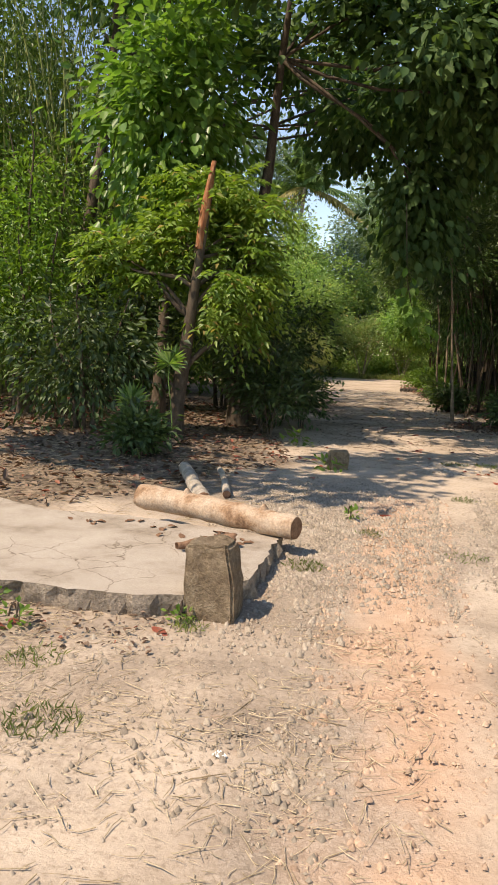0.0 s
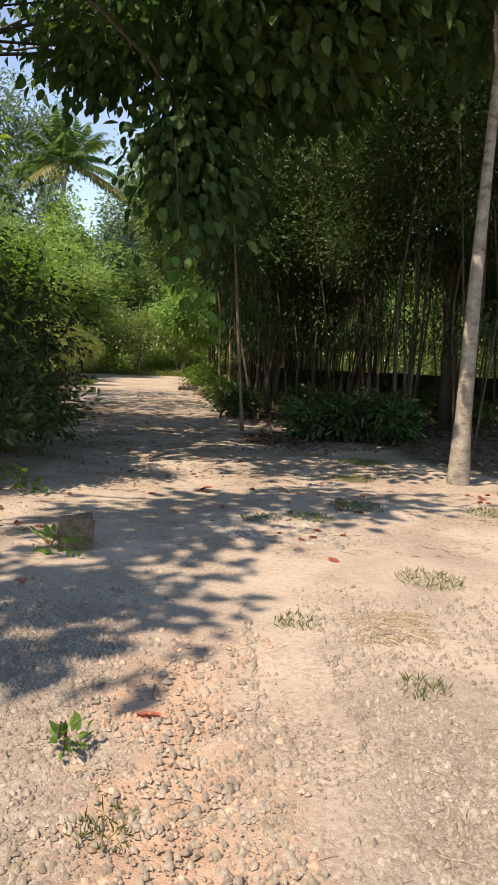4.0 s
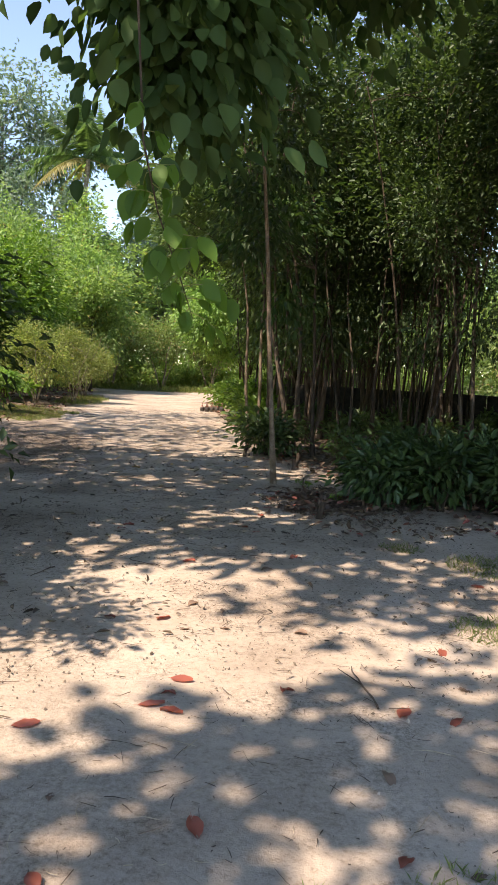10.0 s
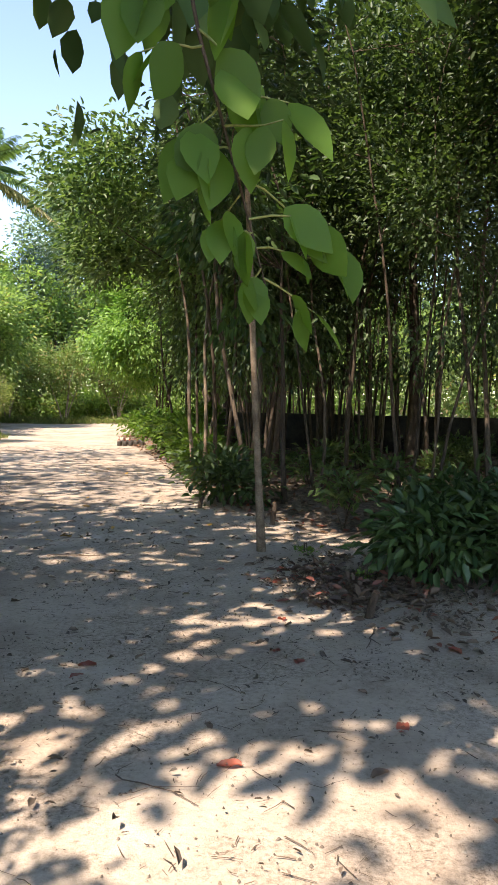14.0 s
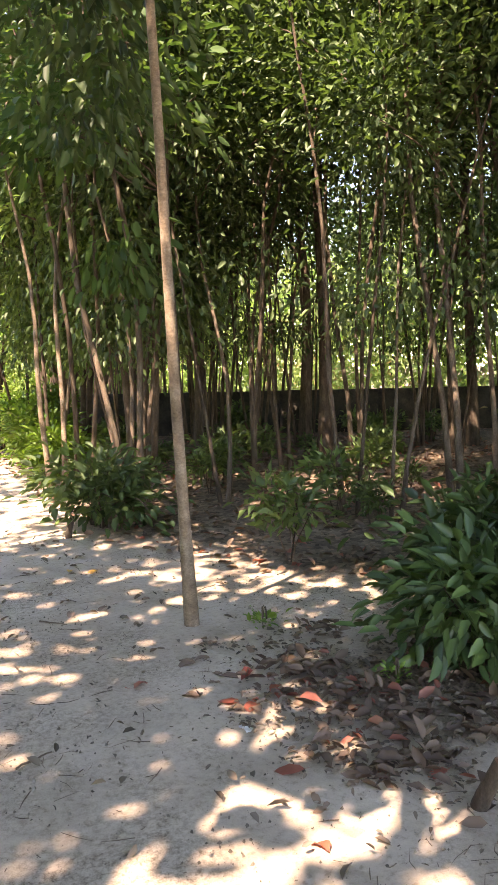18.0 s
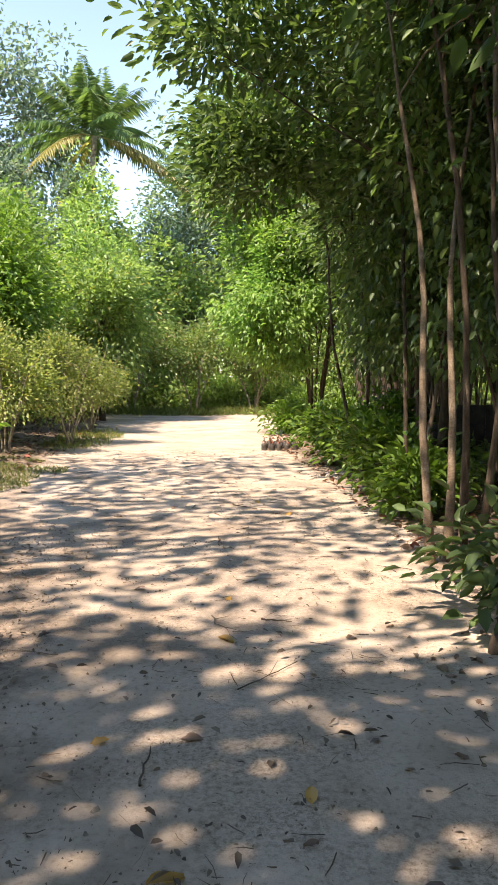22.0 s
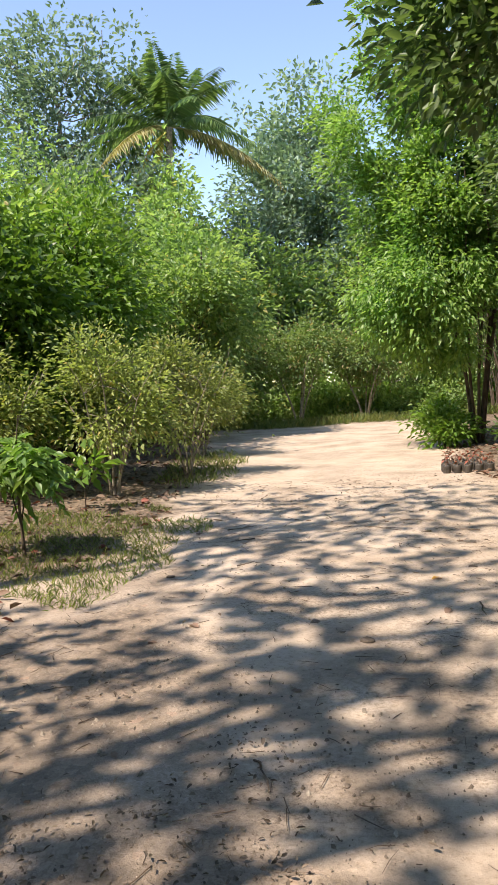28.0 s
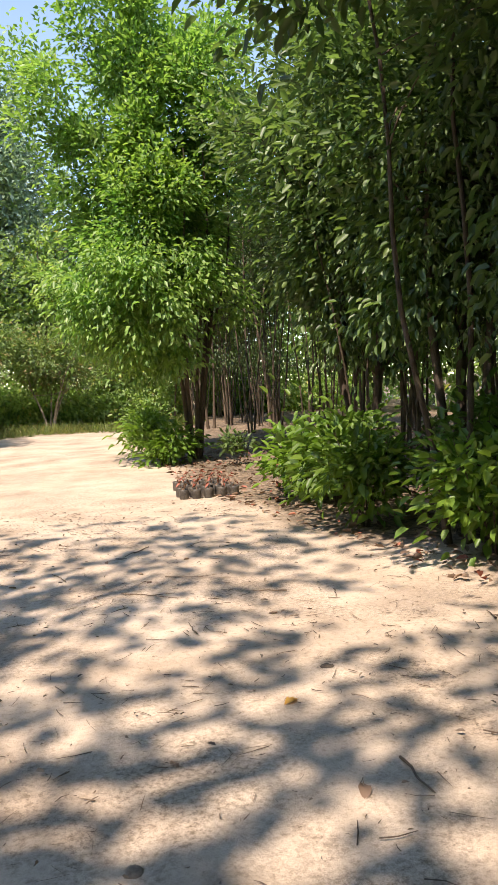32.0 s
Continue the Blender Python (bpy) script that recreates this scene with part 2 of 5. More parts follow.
def cracked(m, scale, width):
    """Dark hairline cracks over a surface."""
    nt = m.node_tree
    p = nt.nodes["Principled BSDF"]
    src = p.inputs["Base Color"].links[0].from_socket
    tc = nt.nodes.new("ShaderNodeTexCoord")
    w = add(nt, "ShaderNodeTexNoise", Scale=3.0, Detail=5.0)
    nt.links.new(tc.outputs["Object"], w.inputs["Vector"])
    v = nt.nodes.new("ShaderNodeTexVoronoi")
    v.feature = "DISTANCE_TO_EDGE"
    v.inputs["Scale"].default_value = scale
    nt.links.new(mixc(nt, 0.16, tc.outputs["Object"], w.outputs["Color"], "LINEAR_LIGHT"), v.inputs["Vector"])
    line = ramp(nt, v.outputs["Distance"], [(0.0, (0.42, 0.38, 0.34)), (width, (1.0, 1.0, 1.0))])
    n = add(nt, "ShaderNodeTexNoise", Scale=1.3, Detail=2.0)
    nt.links.new(tc.outputs["Object"], n.inputs["Vector"])
    some = ramp(nt, n.outputs[0], [(0.5, (0.0, 0.0, 0.0)), (0.62, (1.0, 1.0, 1.0))])
    nt.links.new(mixc(nt, some, src, mixc(nt, 1.0, src, line, "MULTIPLY")), p.inputs["Base Color"])


cracked(CONCRETE, 2.6, 0.012)


def vary(m, lo=0.7, hi=1.25):
    """Each object of this material takes a tone of its own."""
    nt = m.node_tree
    p = nt.nodes["Principled BSDF"]
    src = p.inputs["Base Color"].links[0].from_socket
    h = nt.nodes.new("ShaderNodeHueSaturation")
    ob = nt.nodes.new("ShaderNodeObjectInfo")
    g = nt.nodes.new("ShaderNodeNewGeometry")
    a = nt.nodes.new("ShaderNodeMath")
    a.operation = "FRACT"
    s = nt.nodes.new("ShaderNodeMath")
    nt.links.new(ob.outputs["Random"], s.inputs[0])
    nt.links.new(g.outputs["Random Per Island"], s.inputs[1])
    nt.links.new(s.outputs[0], a.inputs[0])
    r = add(nt, "ShaderNodeMapRange", To_Min=lo, To_Max=hi)
    nt.links.new(a.outputs[0], r.inputs["Value"])
    nt.links.new(r.outputs[0], h.inputs["Value"])
    nt.links.new(src, h.inputs["Color"])
    nt.links.new(h.outputs[0], p.inputs["Base Color"])


for _m in (CLAY, COBBLE, SOIL, TWIG, STRAW, BARK, BARK_MID):
    vary(_m)
vary(STONE, 0.66, 1.1)

# ---- mesh helpers ----


def mesh_np(name, V, faces, mat, smooth=False):
    """A mesh from arrays; faces is a list of (n, k) index arrays, k corners each."""
    V = np.asarray(V, np.float32)
    faces = [np.asarray(f, np.int32) for f in faces if len(f)]
    me = bpy.data.meshes.new(name)
    me.vertices.add(len(V))
    me.vertices.foreach_set("co", V.ravel())
    counts = np.concatenate([np.full(len(f), f.shape[1], np.int32) for f in faces])
    loops = np.concatenate([f.ravel() for f in faces])
    me.loops.add(len(loops))
    me.loops.foreach_set("vertex_index", loops)
    me.polygons.add(len(counts))
    me.polygons.foreach_set("loop_start", np.concatenate([[0], np.cumsum(counts)[:-1]]).astype(np.int32))
    me.polygons.foreach_set("loop_total", counts)
    if smooth:
        me.polygons.foreach_set("use_smooth", np.ones(len(counts), bool))
    me.materials.append(mat)
    me.update(calc_edges=True)
    return me


def put(name, me, parent=None, label=""):
    """A mesh as one object, a part where it has a parent."""
    ob = new(name, me)
    if parent:
        ob.parent = parent
    return tagged(ob, label)


def part(name, bm, material, parent, label="", smooth=False):
    me = bpy.data.meshes.new(name)
    if smooth:
        for f in bm.faces:
            f.smooth = True
    bm.to_mesh(me)
    bm.free()
    me.materials.append(material)
    return put(name, me, parent, label)


def root(name, x, y, z, label, category, group="", rz=0.0):
    ob = new(name)
    ob.empty_display_size = 0.1
    ob.matrix_basis = pose(x, y, z, 0, 0, rz)
    return tagged(ob, label, category, group)


def unit(a):
    return a / np.maximum(np.linalg.norm(a, axis=-1, keepdims=True), 1e-9)


class Heap:
    """Gathers pieces into one mesh."""

    def __init__(self):
        self.V, self.F, self.n = [], {}, 0

    def add(self, V, *faces):
        for f in faces:
            f = np.asarray(f)
            self.F.setdefault(f.shape[1], []).append(f + self.n)
        self.V.append(np.asarray(V, float))
        self.n += len(V)

    def mesh(self, name, mat, smooth=False):
        return mesh_np(name, np.concatenate(self.V), [np.concatenate(f) for f in self.F.values()], mat, smooth)


def leaves(P, D, L, W, rng, fold=0.25, curl=0.2, fine=False):
    """Leaf blades at P along D: folded along the midrib and bent down at the tip. fine: a rounded outline."""
    P, D = np.asarray(P, float), unit(np.asarray(D, float))
    N = len(P)
    L = np.broadcast_to(L, N)[:, None].astype(float)
    W = np.broadcast_to(W, N)[:, None].astype(float) * L
    up = np.tile([0.0, 0, 1], (N, 1)) + rng.normal(0, 0.45, (N, 3))
    S = unit(np.cross(D, up))
    U = np.cross(S, D)
    if fine == "hex":
        t = P + D * L - U * L * curl
        r1, l1 = (P + D * L * 0.26 + q * S * W * 0.46 + U * W * fold for q in (1, -1))
        r2, l2 = (P + D * L * 0.66 + q * S * W * 0.42 + U * (W * fold - L * curl * 0.4) for q in (1, -1))
        V = np.stack([P, r1, r2, t, l2, l1], 1).reshape(-1, 3)
        i = np.arange(N)[:, None] * 6
        return V, np.concatenate([i + [0, 1, 2, 3], i + [0, 3, 4, 5]])
    if fine == "round":
        side = [[P + D * L * f + q * S * W * w + U * (W * fold * w - L * curl * f * f) for f, w in ((0.12, 0.3), (0.36, 0.5), (0.7, 0.4))] for q in (1, -1)]
        V = np.stack([P] + side[0] + [P + D * L - U * L * curl] + side[1][::-1], 1).reshape(-1, 3)
        i = np.arange(N)[:, None] * 8
        return V, np.concatenate([i + [0, 1, 2, 3, 4], i + [0, 4, 5, 6, 7]])
    if fine == "broad":
        steps = ((0.07, 0.3), (0.22, 0.62), (0.42, 0.72), (0.62, 0.62), (0.82, 0.34))
        cols = [P] + [P + D * L * f - U * L * curl * f * f + q * S * W * w * 0.72 + abs(q) * U * W * fold * w for f, w in steps for q in (-1, 0, 1)] + [P + D * L - U * L * curl]
        V = np.stack(cols, 1).reshape(-1, 3)
        i = np.arange(N)[:, None] * 17
        T = np.concatenate([i + q for q in ([0, 2, 1], [0, 3, 2], [13, 14, 16], [14, 15, 16])])
        Q = np.concatenate([i + [k + 1, k + 2, k + 5, k + 4] for k in (0, 3, 6, 9)] + [i + [k + 2, k + 3, k + 6, k + 5] for k in (0, 3, 6, 9)])
        return V, T, Q
    if not fine:
        a = P
        t = P + D * L - U * L * curl
        r = P + D * L * 0.45 + S * W * 0.5 + U * W * fold
        l = P + D * L * 0.45 - S * W * 0.5 + U * W * fold
        V = np.stack([a, r, t, l], 1).reshape(-1, 3)
        i = np.arange(N)[:, None] * 4
        return V, np.concatenate([i + [0, 1, 2], i + [0, 2, 3]])
    rows = []
    for f, w, c in ((0.0, 0, 0), (0.28, 0.42, 0.03), (0.6, 0.44, 0.3), (1.0, 0, 1.0)):
        m = P + D * L * f - U * L * curl * c
        rows += [m] if w == 0 else [m, m + S * W * w + U * W * fold * w, m - S * W * w + U * W * fold * w]
    V = np.stack(rows, 1).reshape(-1, 3)
    i = np.arange(N)[:, None] * 8
    T = np.concatenate([i + q for q in ([0, 2, 1], [0, 1, 3], [4, 5, 7], [4, 7, 6])])
    Q = np.concatenate([i + q for q in ([1, 2, 5, 4], [1, 4, 6, 3])])
    return V, T, Q


def tube(pts, radii, sides=7, cap=True):
    pts, radii = np.asarray(pts, float), np.asarray(radii, float)
    n = len(pts)
    tan = unit(np.gradient(pts, axis=0))
    ref = np.array([0.31, 0.95, 0.05]) if abs(tan[0] @ [0, 0, 1]) > 0.7 else np.array([0.0, 0, 1])
    A = unit(np.cross(tan, ref))
    B = np.cross(tan, A)
    ang = np.arange(sides) * 2 * np.pi / sides
    V = pts[:, None] + radii[:, None, None] * (np.cos(ang)[None, :, None] * A[:, None] + np.sin(ang)[None, :, None] * B[:, None])
    i, j = np.meshgrid(np.arange(n - 1), np.arange(sides), indexing="ij")
    k = (j + 1) % sides
    Q = np.stack([i * sides + j, i * sides + k, (i + 1) * sides + k, (i + 1) * sides + j], -1).reshape(-1, 4)
    return V.reshape(-1, 3), Q


def bent(a, b, rng, steps=6, wobble=0.06, sag=0.0):
    a, b = np.asarray(a, float), np.asarray(b, float)
    t = np.linspace(0, 1, steps)[:, None]
    w = rng.normal(0, 1, (2, 3)) * np.linalg.norm(b - a) * wobble
    return a + (b - a) * t + np.sin(t * np.pi) * w[0] + np.sin(t * 2 * np.pi) * w[1] * 0.5 + np.array([0, 0, 1]) * sag * np.sin(t * np.pi)


def clumps(center, radii, n, rng, shell=0.35, flat=0.0):
    """Points in an uneven blob: lobes and gaps, denser to the outside."""
    out, seed = [], Vector(rng.uniform(-50, 50, 3))
    while len(out) < n:
        d = unit(rng.normal(0, 1, 3))
        r = shell + (1 - shell) * rng.random() ** 0.6
        lump = 0.76 + 0.5 * noise.noise(Vector(d) * 1.7 + seed) + 0.35 * noise.noise(Vector(d) * 4.1 - seed)
        p = d * r * lump
        if noise.noise(Vector(p) * 2.3 - seed) < -0.28 or (flat and p[2] < -flat):
            continue
        out.append(p)
    out = np.array(out)
    lobes = out[rng.choice(n, max(3, n // 9))]
    near = lobes[np.argmin(((out[:, None] - lobes[None]) ** 2).sum(-1), 1)]
    return np.asarray(center) + (out + (near - out) * 0.42) * np.asarray(radii)


def leafy(C, k, spread, length, width, rng, droop=0.35, out_from=None, fine=False, fold=0.25):
    """k leaves round each clump centre."""
    N = len(C) * k
    c = np.repeat(C, k, 0)
    off = rng.normal(0, 1, (N, 3)) * spread * np.array([1, 1, 0.7])
    D = unit(off) + rng.normal(0, 0.45, (N, 3)) + [0, 0, -droop]
    if out_from is not None:
        D = D + 0.7 * unit(c - np.asarray(out_from))
    return leaves(c + off, D, length * rng.uniform(0.65, 1.25, N), width * rng.uniform(0.85, 1.15, N), rng, fold=fold, fine=fine)


def sprays(C, k, span, length, width, rng, droop=0.3, pairs=6, out_from=None):
    """Feathered leaves: k fronds round each centre, with pairs of leaflets."""
    N = len(C) * k
    c = np.repeat(C, k, 0)
    D = rng.normal(0, 1, (N, 3)) * [1, 1, 0.35] + [0, 0, -droop * 0.3]
    if out_from is not None:
        D = D + 1.0 * unit(c - np.asarray(out_from)) * [1, 1, 0.3]
    D = unit(D)
    S = unit(np.cross(D, [0, 0, 1.0]))
    ln = span * rng.uniform(0.7, 1.2, N)
    P, DD = [], []
    for i in range(pairs + 1):
        f = 0.2 + 0.8 * i / pairs
        base = c + D * (ln * f)[:, None] + [0, 0, -1] * (ln * f * f * droop)[:, None]
        if i == pairs:
            P.append(base), DD.append(D + [0, 0, -droop])
        else:
            for s in (1, -1):
                P.append(base), DD.append(D * 0.55 + s * S + [0, 0, -droop])
    P, DD = np.concatenate(P), np.concatenate(DD)
    return leaves(P, DD + rng.normal(0, 0.12, DD.shape), length * rng.uniform(0.75, 1.2, len(P)), width, rng)


def trunk_path(h, lean, rng, steps=10, wobble=0.03, bow=1.3):
    t = np.linspace(0, 1, steps)[:, None]
    p = np.concatenate([lean[0] * t**bow, lean[1] * t**bow, h * t], 1)
    ph = rng.uniform(0, 6.28, 4)
    p[:, 0] += h * wobble * np.sin(t[:, 0] * 5 + ph[0]) * t[:, 0] + h * wobble * 0.4 * np.sin(t[:, 0] * 11 + ph[1]) * t[:, 0]
    p[:, 1] += h * wobble * np.sin(t[:, 0] * 4 + ph[2]) * t[:, 0] + h * wobble * 0.4 * np.sin(t[:, 0] * 12 + ph[3]) * t[:, 0]
    return p


def grow(name, x, y, label, category, seed, h, r0, crowns, leaf, mat, bark=None, lean=(0, 0), stems=1, limbs=6, kind="plain",
         per=22, spread=0.22, droop=0.35, group="", fine=False, fork=0.0, top=0.92, wobble=0.03, sides=8, z=None, shell=0.35, bow=1.3, limb_at=None):
    """A tree or shrub: stems with limbs up to the crown's clumps, and the crown. crowns: (center, radii, clumps)."""
    rng = np.random.default_rng(seed)
    ob = root(name, x, y, gh(x, y) if z is None else z, label, category, group)
    C = np.concatenate([clumps(c, r, n, rng, shell) for c, r, n in crowns])
    mid = np.mean([c for c, _, _ in crowns], 0)
    bark = bark or BARK
    paths = []
    for s in range(stems):
        a = s * 2.4 + rng.uniform(0, 1)
        off = np.array([math.cos(a), math.sin(a)]) * (r0 * 2.2 if stems > 1 else 0)
        sp = np.array([math.cos(a), math.sin(a)]) * (fork if stems > 1 else 0)
        hh = h * (rng.uniform(0.8, 1.05) if stems > 1 else 1)
        p = trunk_path(hh, (lean[0] + sp[0], lean[1] + sp[1]), rng, wobble=wobble, bow=bow)
        p[:, :2] += off
        p[0, 2] = -0.08
        t = np.linspace(0, 1, len(p))
        rr = r0 * (1 - 0.78 * t) * (rng.uniform(0.7, 1.0) if stems > 1 else 1)
        rr[0] *= 1.35
        paths.append((p, rr))
        V, Q = tube(p, rr, sides)
        put("trunk" if stems == 1 else "stem", mesh_np("trunk", V, [Q], bark, True), ob)
    pick = rng.choice(len(C), min(limbs, len(C)), replace=False)
    for i in pick:
        p, rr = paths[rng.integers(len(paths))]
        k = int(np.clip(np.argmin(np.abs(p[:, 2] - (C[i][2] - 0.35 * np.linalg.norm(C[i][:2] - mid[:2]) - 0.3))), 2, len(p) - 2))
        k = k if limb_at is None else int(limb_at * (len(p) - 1))
        q = bent(p[k], C[i], rng, 6, 0.07, 0.1)
        V, Q = tube(q, np.linspace(rr[k] * 0.55, max(0.006, r0 * 0.08), 6), 5)
        put("limb", mesh_np("limb", V, [Q], bark, True), ob)
    h_ = Heap()
    axis = np.array([mid[0], mid[1], mid[2] - 0.4])
    if kind == "feather":
        h_.add(*sprays(C, per, spread, leaf[0], leaf[1], rng, droop, out_from=axis))
    else:
        h_.add(*leafy(C, per, spread, leaf[0], leaf[1], rng, droop, out_from=axis, fine=fine))
    put("crown", h_.mesh("crown", mat), ob)
    return ob


def gh(x, y):
    """Height of the ground."""
    z = 0.02 * noise.noise(Vector((x * 0.5, y * 0.5, 0))) + 0.008 * noise.noise(Vector((x * 2.1, y * 2.1, 3)))
    side = max(0.0, x - road_right(y), road_left(y) - x)
    return z + min(0.16, side * 0.05)


def road_right(y):
    return float(np.interp(y, [-5, 8, 13, 16, 17.5, 18.7, 19.8, 20.8, 29, 34, 40, 52], [6, 5.2, 4.6, 3.6, 3.3, 3.2, 2.5, 1.85, 1.6, 1.3, 2.2, 4]))


def tree_line(y):
    """Where the grove's trunks begin."""
    return float(np.interp(y, [-5, 8, 13, 16, 18, 20, 29, 34, 40, 52], [6, 5.2, 4.6, 2.6, 2.0, 1.75, 1.6, 1.3, 2.2, 4]))


def road_left(y):
    return float(np.interp(y, [-5, 6, 10, 13, 20, 27, 30, 36, 44, 52], [-3.5, -2.6, -0.9, -1.6, -2.6, -3.4, -2.7, -3.0, -3.6, -5]))

# ---- ground ----
GRAVEL_AT = ((0.6, 2.0, 2.6, 3.2), (0.7, 5.7, 2.3, 2.1), (-1.2, 7.8, 2.0, 1.8), (-2.0, 22.5, 1.0, 3.2), (0.5, 23.5, 0.5, 2.4), (-2.6, 26.0, 0.9, 1.6))


def lane_x(y):
    """The smooth sandy wheel lane beside the clay."""
    return 0.85 - 0.1 * max(0.0, 6 - y) + 0.04 * math.sin(y * 1.7)


def clay_x(y):
    return 0.24 + 0.05 * math.sin(y * 0.9) + 0.12 * (y - 4) / 6


def build_ground():
    xs = np.concatenate([[-600, -250, -120, -60, -35, -22, -15], np.arange(-11, -4.4, 0.22), np.arange(-4.4, 5.4, 0.08), np.arange(5.4, 12, 0.25), [13, 16, 22, 35, 60, 120, 250, 600]])
    ys = np.concatenate([[-600, -250, -120, -60, -30, -15, -8, -4, -2], np.arange(-1, 34, 0.08), np.arange(34, 58, 0.3), [60, 64, 70, 80, 100, 140, 250, 600]])
    X, Y = np.meshgrid(xs, ys)
    nx, ny = len(xs), len(ys)
    Z, masks = np.zeros(X.size), np.zeros((X.size, 4), np.float32)
    left = np.interp(Y.ravel(), ys, [road_left(v) for v in ys])
    right = np.interp(Y.ravel(), ys, [road_right(v) for v in ys])
    for i, (x, y) in enumerate(zip(X.ravel(), Y.ravel())):
        if abs(x) > 40 or y < -6 or y > 75:
            masks[i] = (1, 0, 0, 0.6)
            Z[i] = 0.1
            continue
        n1 = noise.noise(Vector((x * 0.7, y * 0.7, 7)))
        n2 = noise.noise(Vector((x * 2.3, y * 2.3, 9)))
        side = max(x - right[i], left[i] - x) + 0.5 * n1 + 0.25 * n2
        gr = max(0.0, max(1 - math.hypot((x - a) / c, (y - b) / d) for a, b, c, d in GRAVEL_AT)) * 2 + 0.7 * n1 + 0.5 * n2
        gr -= 0.5 * max(0.0, min(1.0, (4.4 - y) / 0.9))
        if y < 9:
            gr -= max(0.0, 1.6 - abs(x - lane_x(y) + 0.12 * n2) / 0.15) * (1.0 if y > 4 else 0.5)
        clay = (1 - abs(x - clay_x(y) + 0.25 * n2) / 0.42 + 0.9 * n2 + 0.5 * n1) * min(1.0, (8.2 - y) * 0.8) if y < 8.2 else -1
        start = max(0.0, min(1.0, (9.5 - y) / 3))
        earth = max(0.0, min(1.0, (4.9 - y) / 0.8)) * max(0.0, min(0.42, 0.3 + 0.5 * n2 + 0.25 * n1 - max(0.0, clay)))
        heap = 1 - math.hypot((x - 2.25) / 0.75, (y - 17.25) / 1.1) + 0.5 * n1 + 0.4 * n2
        heap = max(heap, min(0.9, 1.15 - min(math.hypot((x + 1.6) / 1.5, (y - 21.6) / 3.4), math.hypot((x + 2.75) / 0.9, (y - 24.9) / 2.2)) + 0.5 * n1 + 0.8 * n2))
        masks[i] = (min(1, max(0, side / 0.5, min(0.62, heap * 0.9), earth)), min(1, max(0, gr)) if y < 11 else min(0.7, max(0, gr - 0.2)), min(0.92, max(0, clay * 1.2)), 0)
        z = 0.02 * noise.noise(Vector((x * 0.5, y * 0.5, 0))) + 0.008 * noise.noise(Vector((x * 2.1, y * 2.1, 3)))
        z += min(0.16, max(0.0, x - right[i], left[i] - x) * 0.05)
        fine = noise.noise(Vector((x * 6, y * 6, 5)))
        lump = abs(noise.noise(Vector((x * 9, y * 9, 2))))
        z += 0.004 * fine + masks[i, 2] * (-0.014 + 0.035 * lump) + masks[i, 1] * 0.014 * lump + masks[i, 0] * 0.012 * fine
        z += 0.005 * start * fine
        Z[i] = z
    V = np.stack([X.ravel(), Y.ravel(), Z], 1)
    i, j = np.meshgrid(np.arange(ny - 1), np.arange(nx - 1), indexing="ij")
    Q = np.stack([i * nx + j, i * nx + j + 1, (i + 1) * nx + j + 1, (i + 1) * nx + j], -1).reshape(-1, 4)
    me = mesh_np("ground", V, [Q], ground_mat(), True)
    for k, name in enumerate(("litter", "gravel", "clay")):
        at = me.attributes.new(name, "FLOAT", "POINT")
        at.data.foreach_set("value", masks[:, k].copy())
    return tagged(new("ground", me), "pale sandy dirt track with gravel, clay and leaf litter", "ground", kind="structure")


